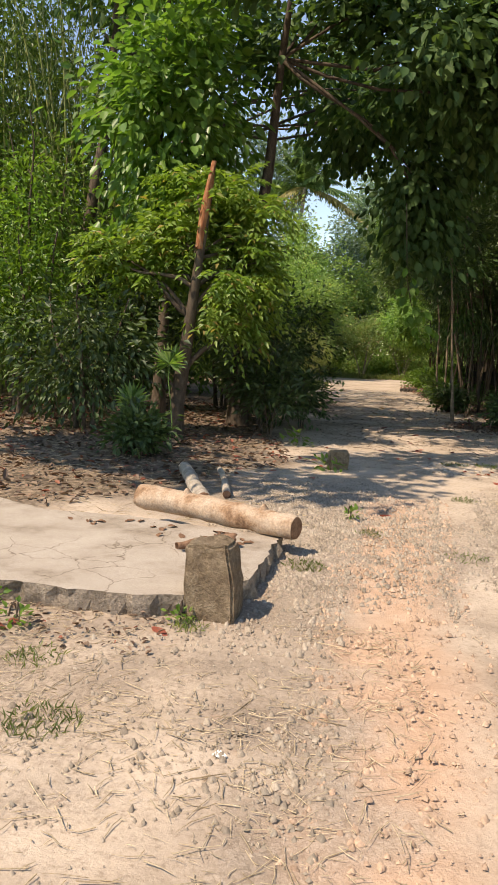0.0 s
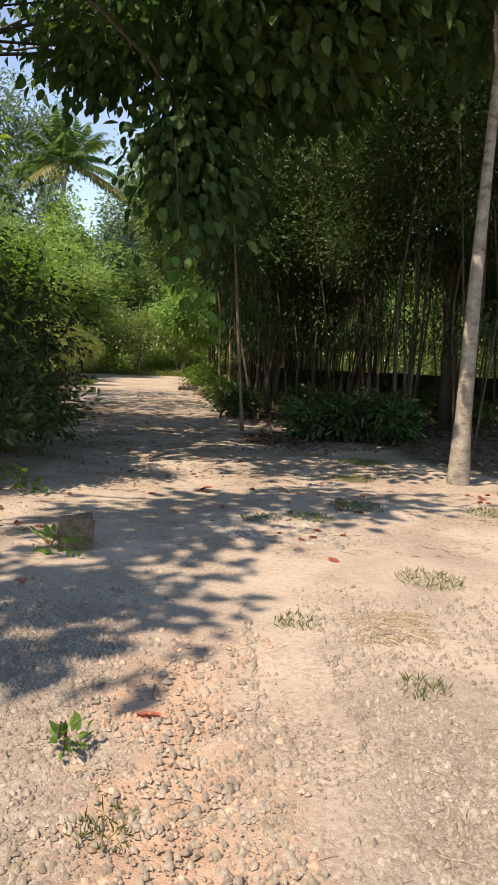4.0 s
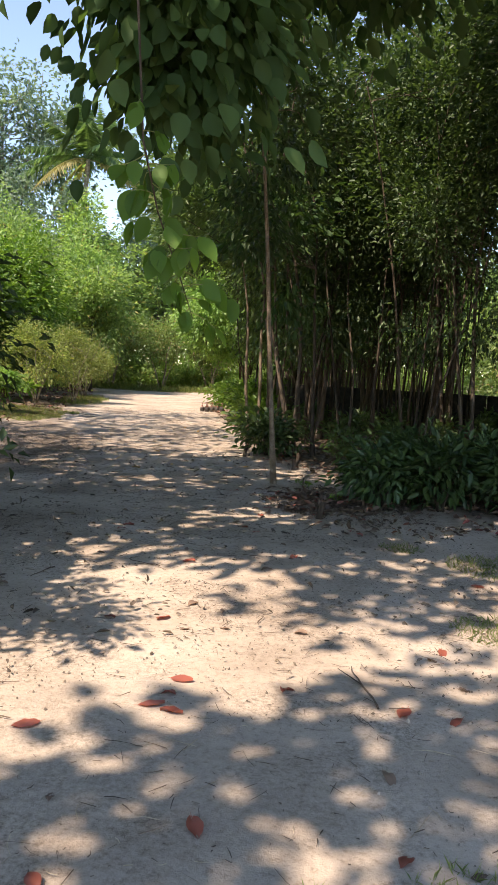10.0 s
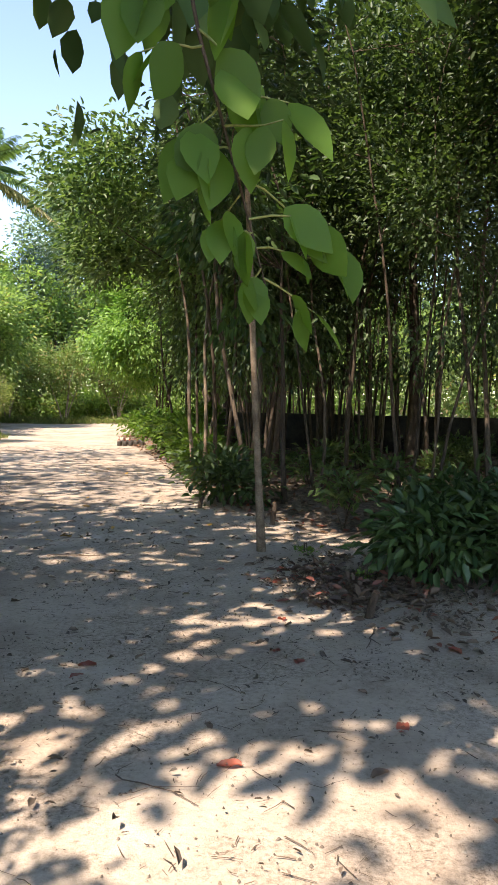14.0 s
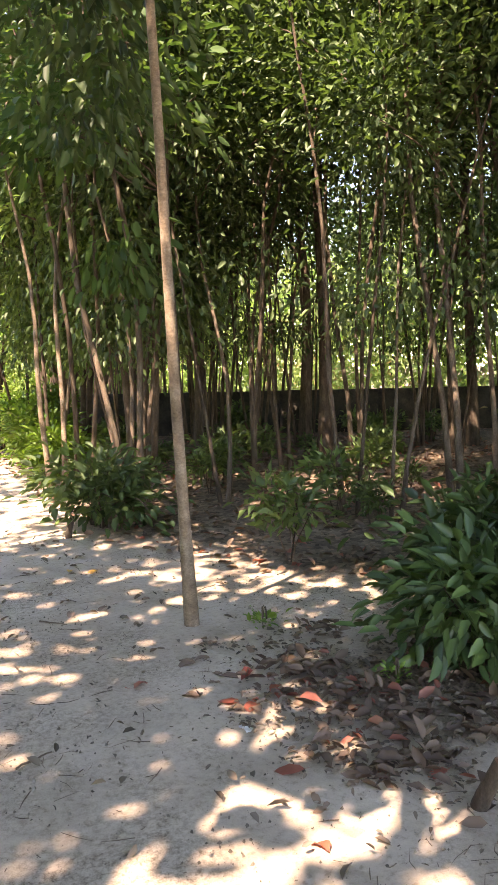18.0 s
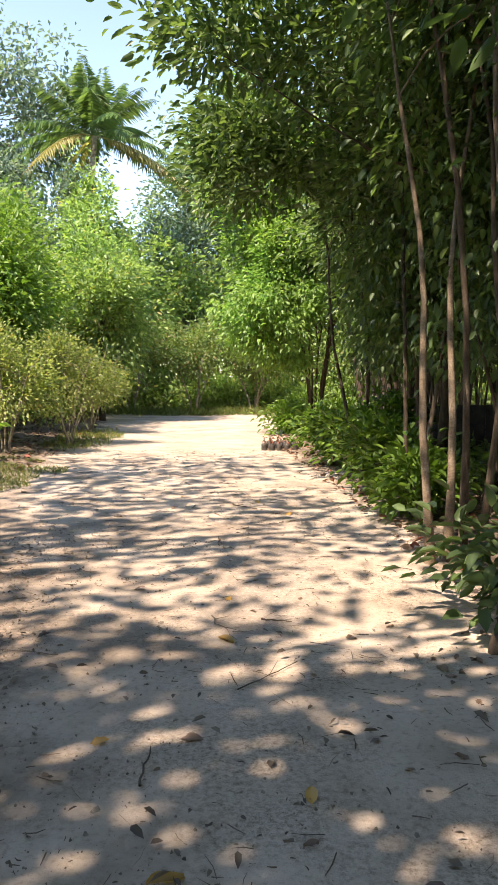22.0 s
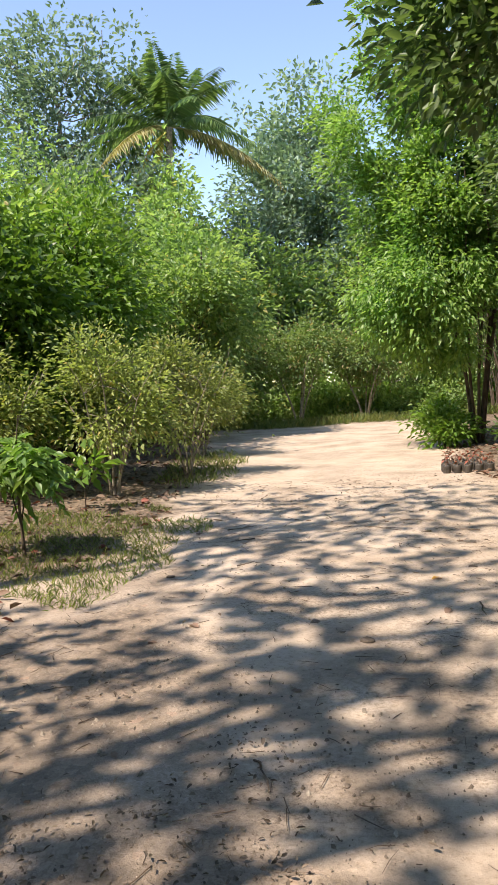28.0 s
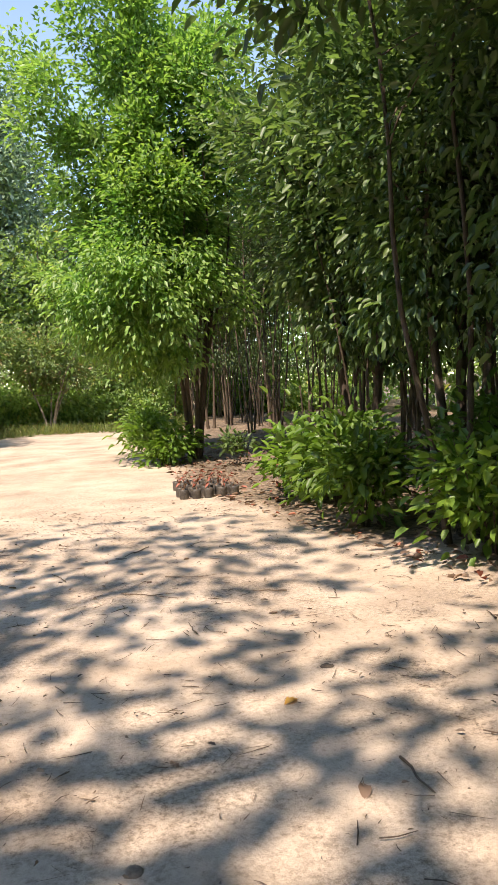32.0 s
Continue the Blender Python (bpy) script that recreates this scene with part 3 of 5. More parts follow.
def ground_mat():
    m, nt, p, out = nodes_of("ground")
    tc = nt.nodes.new("ShaderNodeTexCoord")

    def nz(scale, detail=5.0, rough=0.6):
        n = add(nt, "ShaderNodeTexNoise", Scale=scale, Detail=detail, Roughness=rough)
        nt.links.new(tc.outputs["Object"], n.inputs["Vector"])
        return n.outputs[0]

    def attr(name):
        a = nt.nodes.new("ShaderNodeAttribute")
        a.attribute_name = name
        return a.outputs["Fac"]

    def vor(scale, feature="F1"):
        v = nt.nodes.new("ShaderNodeTexVoronoi")
        v.feature = feature
        v.inputs["Scale"].default_value = scale
        w = add(nt, "ShaderNodeTexNoise", Scale=scale * 0.6, Detail=3.0)
        nt.links.new(tc.outputs["Object"], w.inputs["Vector"])
        nt.links.new(mixc(nt, 0.09 if scale < 20 else 0.035, tc.outputs["Object"], w.outputs["Color"], "LINEAR_LIGHT"), v.inputs["Vector"])
        return v

    sand = ramp(nt, nz(1.1), [(0.32, (0.41, 0.318, 0.24)), (0.5, (0.525, 0.42, 0.325)), (0.68, (0.595, 0.485, 0.384))])
    speck = ramp(nt, nz(28, 6, 0.75), [(0.34, (0.6, 0.57, 0.54)), (0.46, (0.95, 0.95, 0.95)), (0.7, (1.1, 1.1, 1.1))])
    sand = mixc(nt, 0.85, sand, speck, "MULTIPLY")
    dirt = ramp(nt, nz(38, 8, 0.85), [(0.4, (0.42, 0.4, 0.38)), (0.54, (1.0, 1.0, 1.0))])
    where = ramp(nt, nz(0.85, 4, 0.7), [(0.44, (0.0, 0.0, 0.0)), (0.6, (1.0, 1.0, 1.0))])
    sand = mixc(nt, where, sand, mixc(nt, 1.0, sand, dirt, "MULTIPLY"))
    stones = vor(64)
    grey = ramp(nt, stones.outputs["Color"], [(0.1, (0.26, 0.21, 0.165)), (0.5, (0.38, 0.31, 0.25)), (0.9, (0.48, 0.4, 0.33))])
    gap = ramp(nt, stones.outputs["Distance"], [(0.3, (1.0, 1.0, 1.0)), (0.85, (0.72, 0.68, 0.64))])
    grey = mixc(nt, 1.0, grey, gap, "MULTIPLY")
    clay = ramp(nt, nz(5), [(0.3, (0.47, 0.3, 0.2)), (0.5, (0.56, 0.37, 0.255)), (0.7, (0.6, 0.43, 0.315))])
    crack = vor(9, "DISTANCE_TO_EDGE")
    cr = ramp(nt, crack.outputs["Distance"], [(0.0, (0.55, 0.47, 0.42)), (0.06, (1.0, 1.0, 1.0))])
    clay = mixc(nt, ramp(nt, nz(2.5), [(0.45, (0.0, 0.0, 0.0)), (0.65, (0.7, 0.7, 0.7))]), clay, mixc(nt, 1.0, clay, cr, "MULTIPLY"))
    litter_v = vor(24)
    litter = ramp(nt, litter_v.outputs["Color"], [(0.1, (0.09, 0.068, 0.05)), (0.5, (0.19, 0.145, 0.105)), (0.85, (0.29, 0.22, 0.16)), (0.95, (0.33, 0.19, 0.13))])
    litter = mixc(nt, 0.8, litter, ramp(nt, nz(2.2), [(0.35, (0.6, 0.6, 0.6)), (0.65, (1.25, 1.2, 1.15))]), "MULTIPLY")
    c = mixc(nt, attr("gravel"), sand, grey)
    c = mixc(nt, attr("clay"), c, clay)
    c = mixc(nt, attr("litter"), c, litter)
    nt.links.new(c, p.inputs["Base Color"])
    p.inputs["Roughness"].default_value = 0.95
    p.inputs["Specular IOR Level"].default_value = 0.15
    s = nt.nodes.new("ShaderNodeMath")
    s.operation = "MULTIPLY_ADD"
    s.inputs[1].default_value = -0.6
    k = nt.nodes.new("ShaderNodeMath")
    k.operation = "MULTIPLY"
    nt.links.new(stones.outputs["Distance"], k.inputs[0])
    nt.links.new(attr("gravel"), k.inputs[1])
    nt.links.new(k.outputs[0], s.inputs[0])
    nt.links.new(nz(55, 5, 0.7), s.inputs[2])
    b = add(nt, "ShaderNodeBump", Strength=0.45, Distance=0.02)
    nt.links.new(s.outputs[0], b.inputs["Height"])
    nt.links.new(b.outputs[0], p.inputs["Normal"])
    return m


build_ground()

# ---- trees ----
FOREST = "slender trees of the dark grove"


def grove():
    kinds = []
    for s in range(6):
        near = s % 2 == 0
        h = 6.4 + 0.5 * s
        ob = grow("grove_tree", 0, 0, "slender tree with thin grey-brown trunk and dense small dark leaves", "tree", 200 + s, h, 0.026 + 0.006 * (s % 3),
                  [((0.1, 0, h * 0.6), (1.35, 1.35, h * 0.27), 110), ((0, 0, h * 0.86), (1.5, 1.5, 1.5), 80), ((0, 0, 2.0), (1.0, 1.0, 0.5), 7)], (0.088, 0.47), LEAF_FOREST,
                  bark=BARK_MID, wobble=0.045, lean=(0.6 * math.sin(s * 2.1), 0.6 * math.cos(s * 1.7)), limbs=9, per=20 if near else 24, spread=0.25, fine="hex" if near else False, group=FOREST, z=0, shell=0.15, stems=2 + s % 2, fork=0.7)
        kinds.append(ob)
    rng = np.random.default_rng(5)
    spots = [(4.2, 20.65), (4.9, 23.4), (4.05, 22.5), (3.4, 26.0), (4.9, 19.9), (5.4, 22.4), (3.08, 24.8), (2.6, 22.9)]
    for _ in range(6000):
        x, y = rng.uniform(2.3, 13.5), rng.uniform(12.5, 52)
        edge = tree_line(y) + 0.55
        if x < edge or (y < 17.6 and x < 5.0 + 0.5 * (17.6 - y)) or x - edge > 9.5 or (27 < y and x > 9) or (y < 19.6 and x < 4.2) or (y < 21.6 and x < 3.5):
            continue
        if y > 35.5 and x < 5.2 or 30 < y and x < 3.7 or math.hypot(x - 3.0, y - 27.5) < 0.8:
            continue
        near = 0.62 if x - edge < 4 else 0.95
        if all((x - a) ** 2 + (y - b) ** 2 > near**2 for a, b in spots) and math.hypot(x - 1.86, y - 18.67) > 1.0:
            spots.append((x, y))
        if len(spots) >= 124:
            break
    for i, (x, y) in enumerate(spots):
        src = kinds[i % 6 if i < 6 else 2 * (i % 3) + (0 if x - tree_line(y) < 2.6 else 1)]
        m = pose(x, y, gh(x, y), 0, 0, rng.uniform(0, 360))
        if i < 6:
            ob = src
            ob.matrix_basis = m
        else:
            ob = copy_thing(src, m)
        s = rng.uniform(0.82, 1.12)
        ob.scale = (s, s, s)
    return spots


spots = grove()

# the young tree at the track's edge, pale at its foot
grow("edge_tree", 1.86, 18.67, "slender young tree with pale sunlit foot beside the track", "tree", 11, 6.6, 0.036,
     [((-0.3, 0.5, 3.4), (0.8, 0.7, 0.9), 30), ((-0.2, 0.1, 4.2), (1.1, 1.1, 1.5), 60), ((-0.6, -0.6, 6.2), (1.2, 1.2, 1.2), 60)], (0.11, 0.42), LEAF_FOREST, bark=BARK_BROWN,
     lean=(-0.72, -1.2), limbs=7, per=20, spread=0.24, fine="hex", wobble=0.005, bow=1.05, limb_at=0.72)
# the last crown lobe is added to darken the grove behind
grow("pale_tree", 3.97, 13.0, "pale smooth-barked tree leaning over the track edge", "tree", 12, 7.5, 0.112,
     [((0.6, -0.6, 7.4), (3.2, 2.8, 1.6), 210), ((0.9, 2.6, 7.6), (3.0, 2.6, 1.7), 240), ((0.2, 4.6, 7.4), (2.6, 2.2, 1.3), 150)], (0.16, 0.5), LEAF_BIG, bark=BARK_PALE, lean=(0.38, 0.2), limbs=8, per=14, spread=0.3, wobble=0.005, sides=14, bow=2.6)
grow("leaning_sapling", 4.28, 12.2, "two slim grey-green stems leaning together beside the pale tree", "tree", 14, 6.0, 0.045,
     [((0.8, 0.2, 6.2), (1.2, 1.2, 1.0), 60)], (0.14, 0.45), LEAF_BIG, bark=BARK_BROWN, lean=(0.75, 0.1), stems=2, fork=0.12, limbs=5, per=14, spread=0.25, wobble=0.006, bow=1.05)
grow("thin_tree", 4.45, 17.2, "thin straight grey trunk at the grove edge", "tree", 13, 6.5, 0.045,
     [((0.1, 0, 5.2), (1.2, 1.2, 1.9), 90)], (0.09, 0.42), LEAF_FOREST, limbs=6, per=24, spread=0.22)

# large-leaved trees whose crowns hang over the track
# some upper lobes are added mostly out of view, to shade track and grove
grow("canopy_tree", -2.55, 14.0, "tall broad-leaved tree with dark crown spread over the track", "tree", 21, 8.5, 0.17,
     [((4.7, -0.5, 6.6), (3.3, 3.6, 2.1), 1000), ((0.0, 2.6, 8.0), (2.6, 1.9, 1.7), 60), ((2.0, 0.2, 7.5), (1.4, 1.2, 1.1), 120), ((0.15, -1.9, 7.6), (1.7, 1.2, 0.7), 85), ((3.15, 1.1, 4.25), (0.55, 0.75, 1.35), 165), ((0.3, 0.6, 7.0), (1.0, 1.0, 0.7), 38), ((1.8, 1.9, 5.7), (1.2, 1.0, 1.0), 52), ((3.2, 3.0, 6.6), (1.5, 1.5, 0.8), 150), ((4.9, 2.6, 6.1), (1.9, 1.6, 1.2), 230)],
     (0.2, 0.62), LEAF_BIG, lean=(0.5, 0.2), limbs=7, per=13, spread=0.34, droop=0.7, fine="round", sides=12, shell=0.1, limb_at=0.88)
# added out of view: each crown lobe is placed for the shade it casts
grow("canopy_tree", -7.4, 8.6, "tall broad-leaved tree out of view, added to shade the track", "tree", 27, 8.2, 0.2,
     [((3.3, -1.9, 7.9), (1.0, 1.4, 0.8), 50), ((4.8, -0.5, 7.9), (1.9, 0.8, 0.8), 62), ((6.2, 3.0, 7.9), (1.8, 1.6, 0.8), 60), ((5.1, 1.6, 7.9), (0.9, 0.6, 0.5), 26), ((1.2, -1.6, 5.2), (1.7, 1.6, 1.2), 110), ((2.4, -3.4, 7.4), (2.1, 1.2, 0.9), 75)], (0.25, 0.62), LEAF_BIG, lean=(1.0, 0.2), limbs=4, per=11, spread=0.27, droop=0.7, sides=12, group="tall shade trees")
# mostly out of view, set beside the track to dapple it with shade
for _i, (_x, _y, _z, _n) in enumerate(((-6.2, 15.4, 9.6, 215), (-7.2, 20.2, 10.8, 130), (-7.6, 24.2, 11.2, 110))):
    grow("canopy_tree", _x, _y, "tall broad-leaved tree shading the track from beside it", "tree", 22 + _i, _z + 0.6, 0.18,
         [((0.9, 0.2, _z), (2.9, 2.9, 2.1), _n)] + ([((5.6, 0.6, 8.6), (2.5, 2.2, 1.8), 120)] if _i == 1 else [((5.4, 3.2, 7.2), (1.3, 1.4, 0.8), 110), ((0.1, 1.8, 9.4), (1.7, 1.6, 1.0), 32)] if _i == 0 else []), (0.27, 0.6), LEAF_BIG, lean=(0.4, 0.2), limbs=10, per=8, spread=0.42, droop=0.7, sides=12, group="tall shade trees")


def hanging_branch():
    """The low spray of large leaves over the track."""
    rng = np.random.default_rng(25)
    ob = root("hanging_branch", 0.4, 13.65, 3.2, "low hanging spray of large green leaves over the track", "branch")
    main = np.array([(-0.1, 0.0, 0.9), (0.0, -0.05, -0.4), (0.1, 0.0, -0.8), (0.24, 0.12, -1.15), (0.34, 0.2, -1.42)])
    V, Q = tube(main, [0.009, 0.007, 0.005, 0.004, 0.002], 6)
    put("stem", mesh_np("stem", V, [Q], BARK, True), ob)
    for i in range(20):
        f = 0.8 + 3.15 * (i + rng.uniform(0, 0.6)) / 20
        k = min(3, int(f))
        a = main[k] + (main[k + 1] - main[k]) * (f - k)
        side = (1 if i % 2 else -1) * rng.uniform(0.06, 0.2)
        b = a + np.array([side + 0.04, rng.uniform(-0.12, 0.12), rng.uniform(-0.1, 0.02)])
        if i == 13:
            b = np.array([0.58, 0.22, -1.27])
        q = bent(a, b, rng, 5, 0.06)
        V, Q = tube(q, np.linspace(0.004, 0.002, 5), 4)
        tw = put("twig", mesh_np("twig", V, [Q], CULM, True), ob)
        for j in (2, 3, 4):
            D = np.array([[(b[0] - a[0]) * 1.6, rng.uniform(-0.5, 0.3), -0.9]]) + rng.normal(0, 0.22, (1, 3))
            V, T, Q = leaves(q[j:j + 1], D, rng.uniform(0.13, 0.2) * (0.8 if f > 3 else 1.0), 0.6, rng, fold=0.1, curl=0.12, fine="broad")
            put("leaf", mesh_np("leaf", V, [T, Q], LEAF_HANG, True), tw)


hanging_branch()

# beyond the slab
_ob = grow("broken_tree", -3.1, 11.4, "broken tree with torn orange bark and feathered bright regrowth", "tree", 31, 4.1, 0.135,
           [((0.2, 0.75, 3.25), (1.45, 1.1, 1.45), 150), ((0.7, 0.3, 2.2), (0.85, 0.8, 0.9), 44), ((-0.8, 0.2, 2.6), (0.8, 0.7, 1.0), 34)], (0.14, 0.4), LEAF_SAPLING, bark=BARK_MID, lean=(0.5, 0.1),
           limbs=14, per=4, spread=0.6, droop=0.4, kind="feather", sides=12, wobble=0.008, bow=1.1)
_rng = np.random.default_rng(33)
V, Q = tube([(0.31, 0.0, 2.85), (0.34, 0.0, 3.15), (0.39, 0.02, 3.5), (0.44, 0.04, 3.9), (0.48, 0.06, 4.15)], [0.05, 0.066, 0.06, 0.045, 0.016], 10)
V += _rng.normal(0, 0.013, V.shape)
put("torn_bark", mesh_np("torn_bark", V, [Q], BARK_TORN), _ob, "torn orange-red inner bark")
grow("broad_leaf_tree", -4.0, 13.6, "tall broad-leaved tree with glossy sunlit leaves", "tree", 32, 8, 0.12,
     [((0.1, 0, 5.6), (1.7, 1.6, 3.4), 420)], (0.21, 0.6), LEAF_BROAD, limbs=12, per=11, spread=0.3, droop=0.9, fine="round")
for _i, (_x, _y, _h) in enumerate(((-6.2, 12.5, 3.6), (-5.2, 15.6, 5), (-8, 14, 5), (-3.6, 17.5, 4.5), (-7.5, 20, 7), (-9.5, 12, 6), (-11, 15, 8), (-2.4, 16.5, 3.0), (-6.8, 14.2, 6.0), (-4.4, 11.0, 2.2))):
    # every other one takes the darker grove leaf, standing in for deep shade
    grow("undergrowth_tree", _x, _y, "leafy green undergrowth tree in half shade", "tree", 40 + _i, _h, 0.05,
         [((0, 0, _h * 0.52), (1.6, 1.5, _h * 0.46), 220)], (0.14, 0.42), LEAF_FOREST if _i % 2 else LEAF_WEED, stems=3, fork=0.5, limbs=8, per=15, spread=0.3, shell=0.2, droop=0.6)

for _i, (_x, _y, _h, _r) in enumerate(((-1.75, 12.7, 1.5, 0.75), (-1.4, 14.6, 1.4, 0.7), (-2.0, 13.4, 2.2, 0.9), (-2.95, 9.2, 0.6, 0.4), (-2.2, 15.2, 2.0, 0.8))):
    grow("leafy_bush", _x, _y, "low leafy green bush under the trees", "bush", 56 + _i, _h * 0.8, 0.012,
         [((0, 0, _h * 0.5), (_r, _r, _h * 0.5), 80)], (0.12, 0.45), LEAF_FOREST, stems=5, fork=0.3, limbs=5, per=13, spread=0.15, droop=0.5, shell=0.1)

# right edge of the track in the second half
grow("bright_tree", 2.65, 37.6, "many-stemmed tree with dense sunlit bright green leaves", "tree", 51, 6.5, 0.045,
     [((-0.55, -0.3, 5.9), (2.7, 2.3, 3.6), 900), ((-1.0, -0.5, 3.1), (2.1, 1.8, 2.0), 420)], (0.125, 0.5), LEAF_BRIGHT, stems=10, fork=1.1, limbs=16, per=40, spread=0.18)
for _i, (_x, _y) in enumerate(((3.0, 27.5), (3.5, 30.6), (4.0, 33.6), (3.3, 24.6))):
    grow("dark_tree", _x, _y, "leafy tree with dark glossy leaves down to bush height", "tree", 520 + _i, 6.5, 0.07,
         [((-0.5, 0, 4.6), (1.8, 1.9, 2.4), 400), ((0.1, 0.2, 2.7), (1.5, 1.5, 1.4), 240)] + ([((-2.7, 0.9, 5.2), (1.6, 1.7, 1.1), 170)] if _i == 3 else []) + ([((-2.4, 0.4, 4.5), (1.3, 1.4, 1.1), 190)] if _i == 0 else []), (0.13, 0.45), LEAF_EDGE, stems=3, fork=0.6, limbs=14, per=22, spread=0.24, group="leafy trees by the track", fine="hex")
_ob = grow("twin_tree", 1.95, 23.4, "young tree with two mottled stems leaning apart", "tree", 530, 5.8, 0.045,
           [((0.3, 0.4, 5.0), (1.3, 1.5, 1.6), 230)], (0.12, 0.42), LEAF_EDGE, bark=BARK_BROWN, stems=2, fork=0.5, limbs=10, per=18, spread=0.28, fine="hex")
grow("shade_tree", 2.8, 21.4, "young tree with large dark drooping leaves at the track edge", "tree", 531, 4.6, 0.035,
     [((-1.25, -0.7, 3.3), (0.5, 0.45, 0.55), 30), ((-0.7, -0.5, 3.9), (0.7, 0.6, 0.6), 44), ((-0.5, -0.2, 2.6), (0.4, 0.35, 0.4), 14)], (0.155, 0.42), LEAF_BIG, lean=(-0.4, -0.2), limbs=9, per=11, spread=0.24, droop=0.8, fine="round")
for _i, (_x, _y, _h) in enumerate(((2.25, 25.4, 0.8), (2.35, 26.8, 1.0), (2.3, 28.6, 1.2), (2.05, 30.2, 1.2), (2.4, 31.4, 1.3), (2.3, 32.2, 0.9), (2.9, 29.4, 1.5), (1.9, 37.2, 0.8), (2.2, 39.5, 1.0), (2.8, 42, 1.2), (2.05, 21.7, 0.8))):
    grow("weed_bush", _x, _y, "low leafy green bush at the track edge", "bush", 60 + _i, _h * 0.8, 0.012,
         [((0, 0, _h * 0.5), (0.75, 0.7, _h * 0.5), 75)], (0.125, 0.48), LEAF_FOREST if _y < 22 else LEAF_WEED, stems=5, fork=0.3, limbs=5, per=13, spread=0.16, droop=0.5, group="bushes along the track", shell=0.1, fine="hex")

for _i, (_x, _y, _h) in enumerate(((2.95, 17.3, 0.75), (3.55, 17.0, 0.85), (3.4, 17.9, 0.85), (4.2, 17.5, 0.9), (4.3, 16.7, 0.8))):
    grow("mango_bush", _x, _y, "low dark bush with long drooping glossy leaves", "bush", 590 + _i, _h * 0.75, 0.014,
         [((0, 0, _h * 0.5), (0.62, 0.55, _h * 0.48), 60)], (0.135, 0.38), LEAF_MANGO, stems=5, fork=0.3, limbs=6, per=18, spread=0.15, droop=0.7, group="dark bushes at the grove's foot", shell=0.1, fine="hex")
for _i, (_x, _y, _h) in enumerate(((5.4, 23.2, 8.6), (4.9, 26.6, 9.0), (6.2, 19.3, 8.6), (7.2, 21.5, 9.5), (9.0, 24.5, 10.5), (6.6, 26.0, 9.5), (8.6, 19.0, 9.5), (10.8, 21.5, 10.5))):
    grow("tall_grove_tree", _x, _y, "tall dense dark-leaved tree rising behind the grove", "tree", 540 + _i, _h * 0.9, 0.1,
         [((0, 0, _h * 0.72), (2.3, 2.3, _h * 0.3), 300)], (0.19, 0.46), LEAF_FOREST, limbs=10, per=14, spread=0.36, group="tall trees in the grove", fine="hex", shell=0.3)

# left side, far half
for _i, (_x, _y, _h, _r) in enumerate(((-3.95, 32.0, 2.6, 0.85), (-3.15, 34.0, 2.7, 0.9), (-5.5, 31.4, 2.4, 0.75), (-3.3, 37.5, 2.5, 0.95), (-4.5, 34.2, 2.8, 0.9))):
    grow("shrub", _x, _y, "many-stemmed yellow-green shrub with pale bare stems", "shrub", 80 + _i, _h * 0.8, 0.022,
         [((-0.3 * _r, 0, _h * 0.72), (_r * 0.75, _r * 0.8, _h * 0.3), 110), ((0.45 * _r, 0.2, _h * 0.5), (_r * 0.8, _r * 0.8, _h * 0.34), 110), ((0, -0.3, _h * 0.38), (_r, _r * 0.7, _h * 0.2), 36)], (0.08, 0.5), LEAF_SHRUB, bark=BARK_PALE, stems=6, fork=0.8, limbs=14, per=17, spread=0.2, group="yellow-green shrubs", shell=0.2)
grow("cut_sapling", -3.95, 28.2, "small sapling with drooping feathered green leaves", "plant", 90, 1.35, 0.018,
     [((0, 0, 0.95), (0.3, 0.3, 0.55), 22)], (0.15, 0.36), LEAF_BRIGHT, limbs=9, per=4, spread=0.34, droop=0.5, kind="feather")
grow("cut_sapling", -4.0, 30.6, "knee-high broad-leaved green seedling in litter", "plant", 91, 0.6, 0.01,
     [((0, 0, 0.55), (0.26, 0.24, 0.22), 12)], (0.2, 0.5), LEAF_WEED, limbs=3, per=5, spread=0.1, droop=0.5)
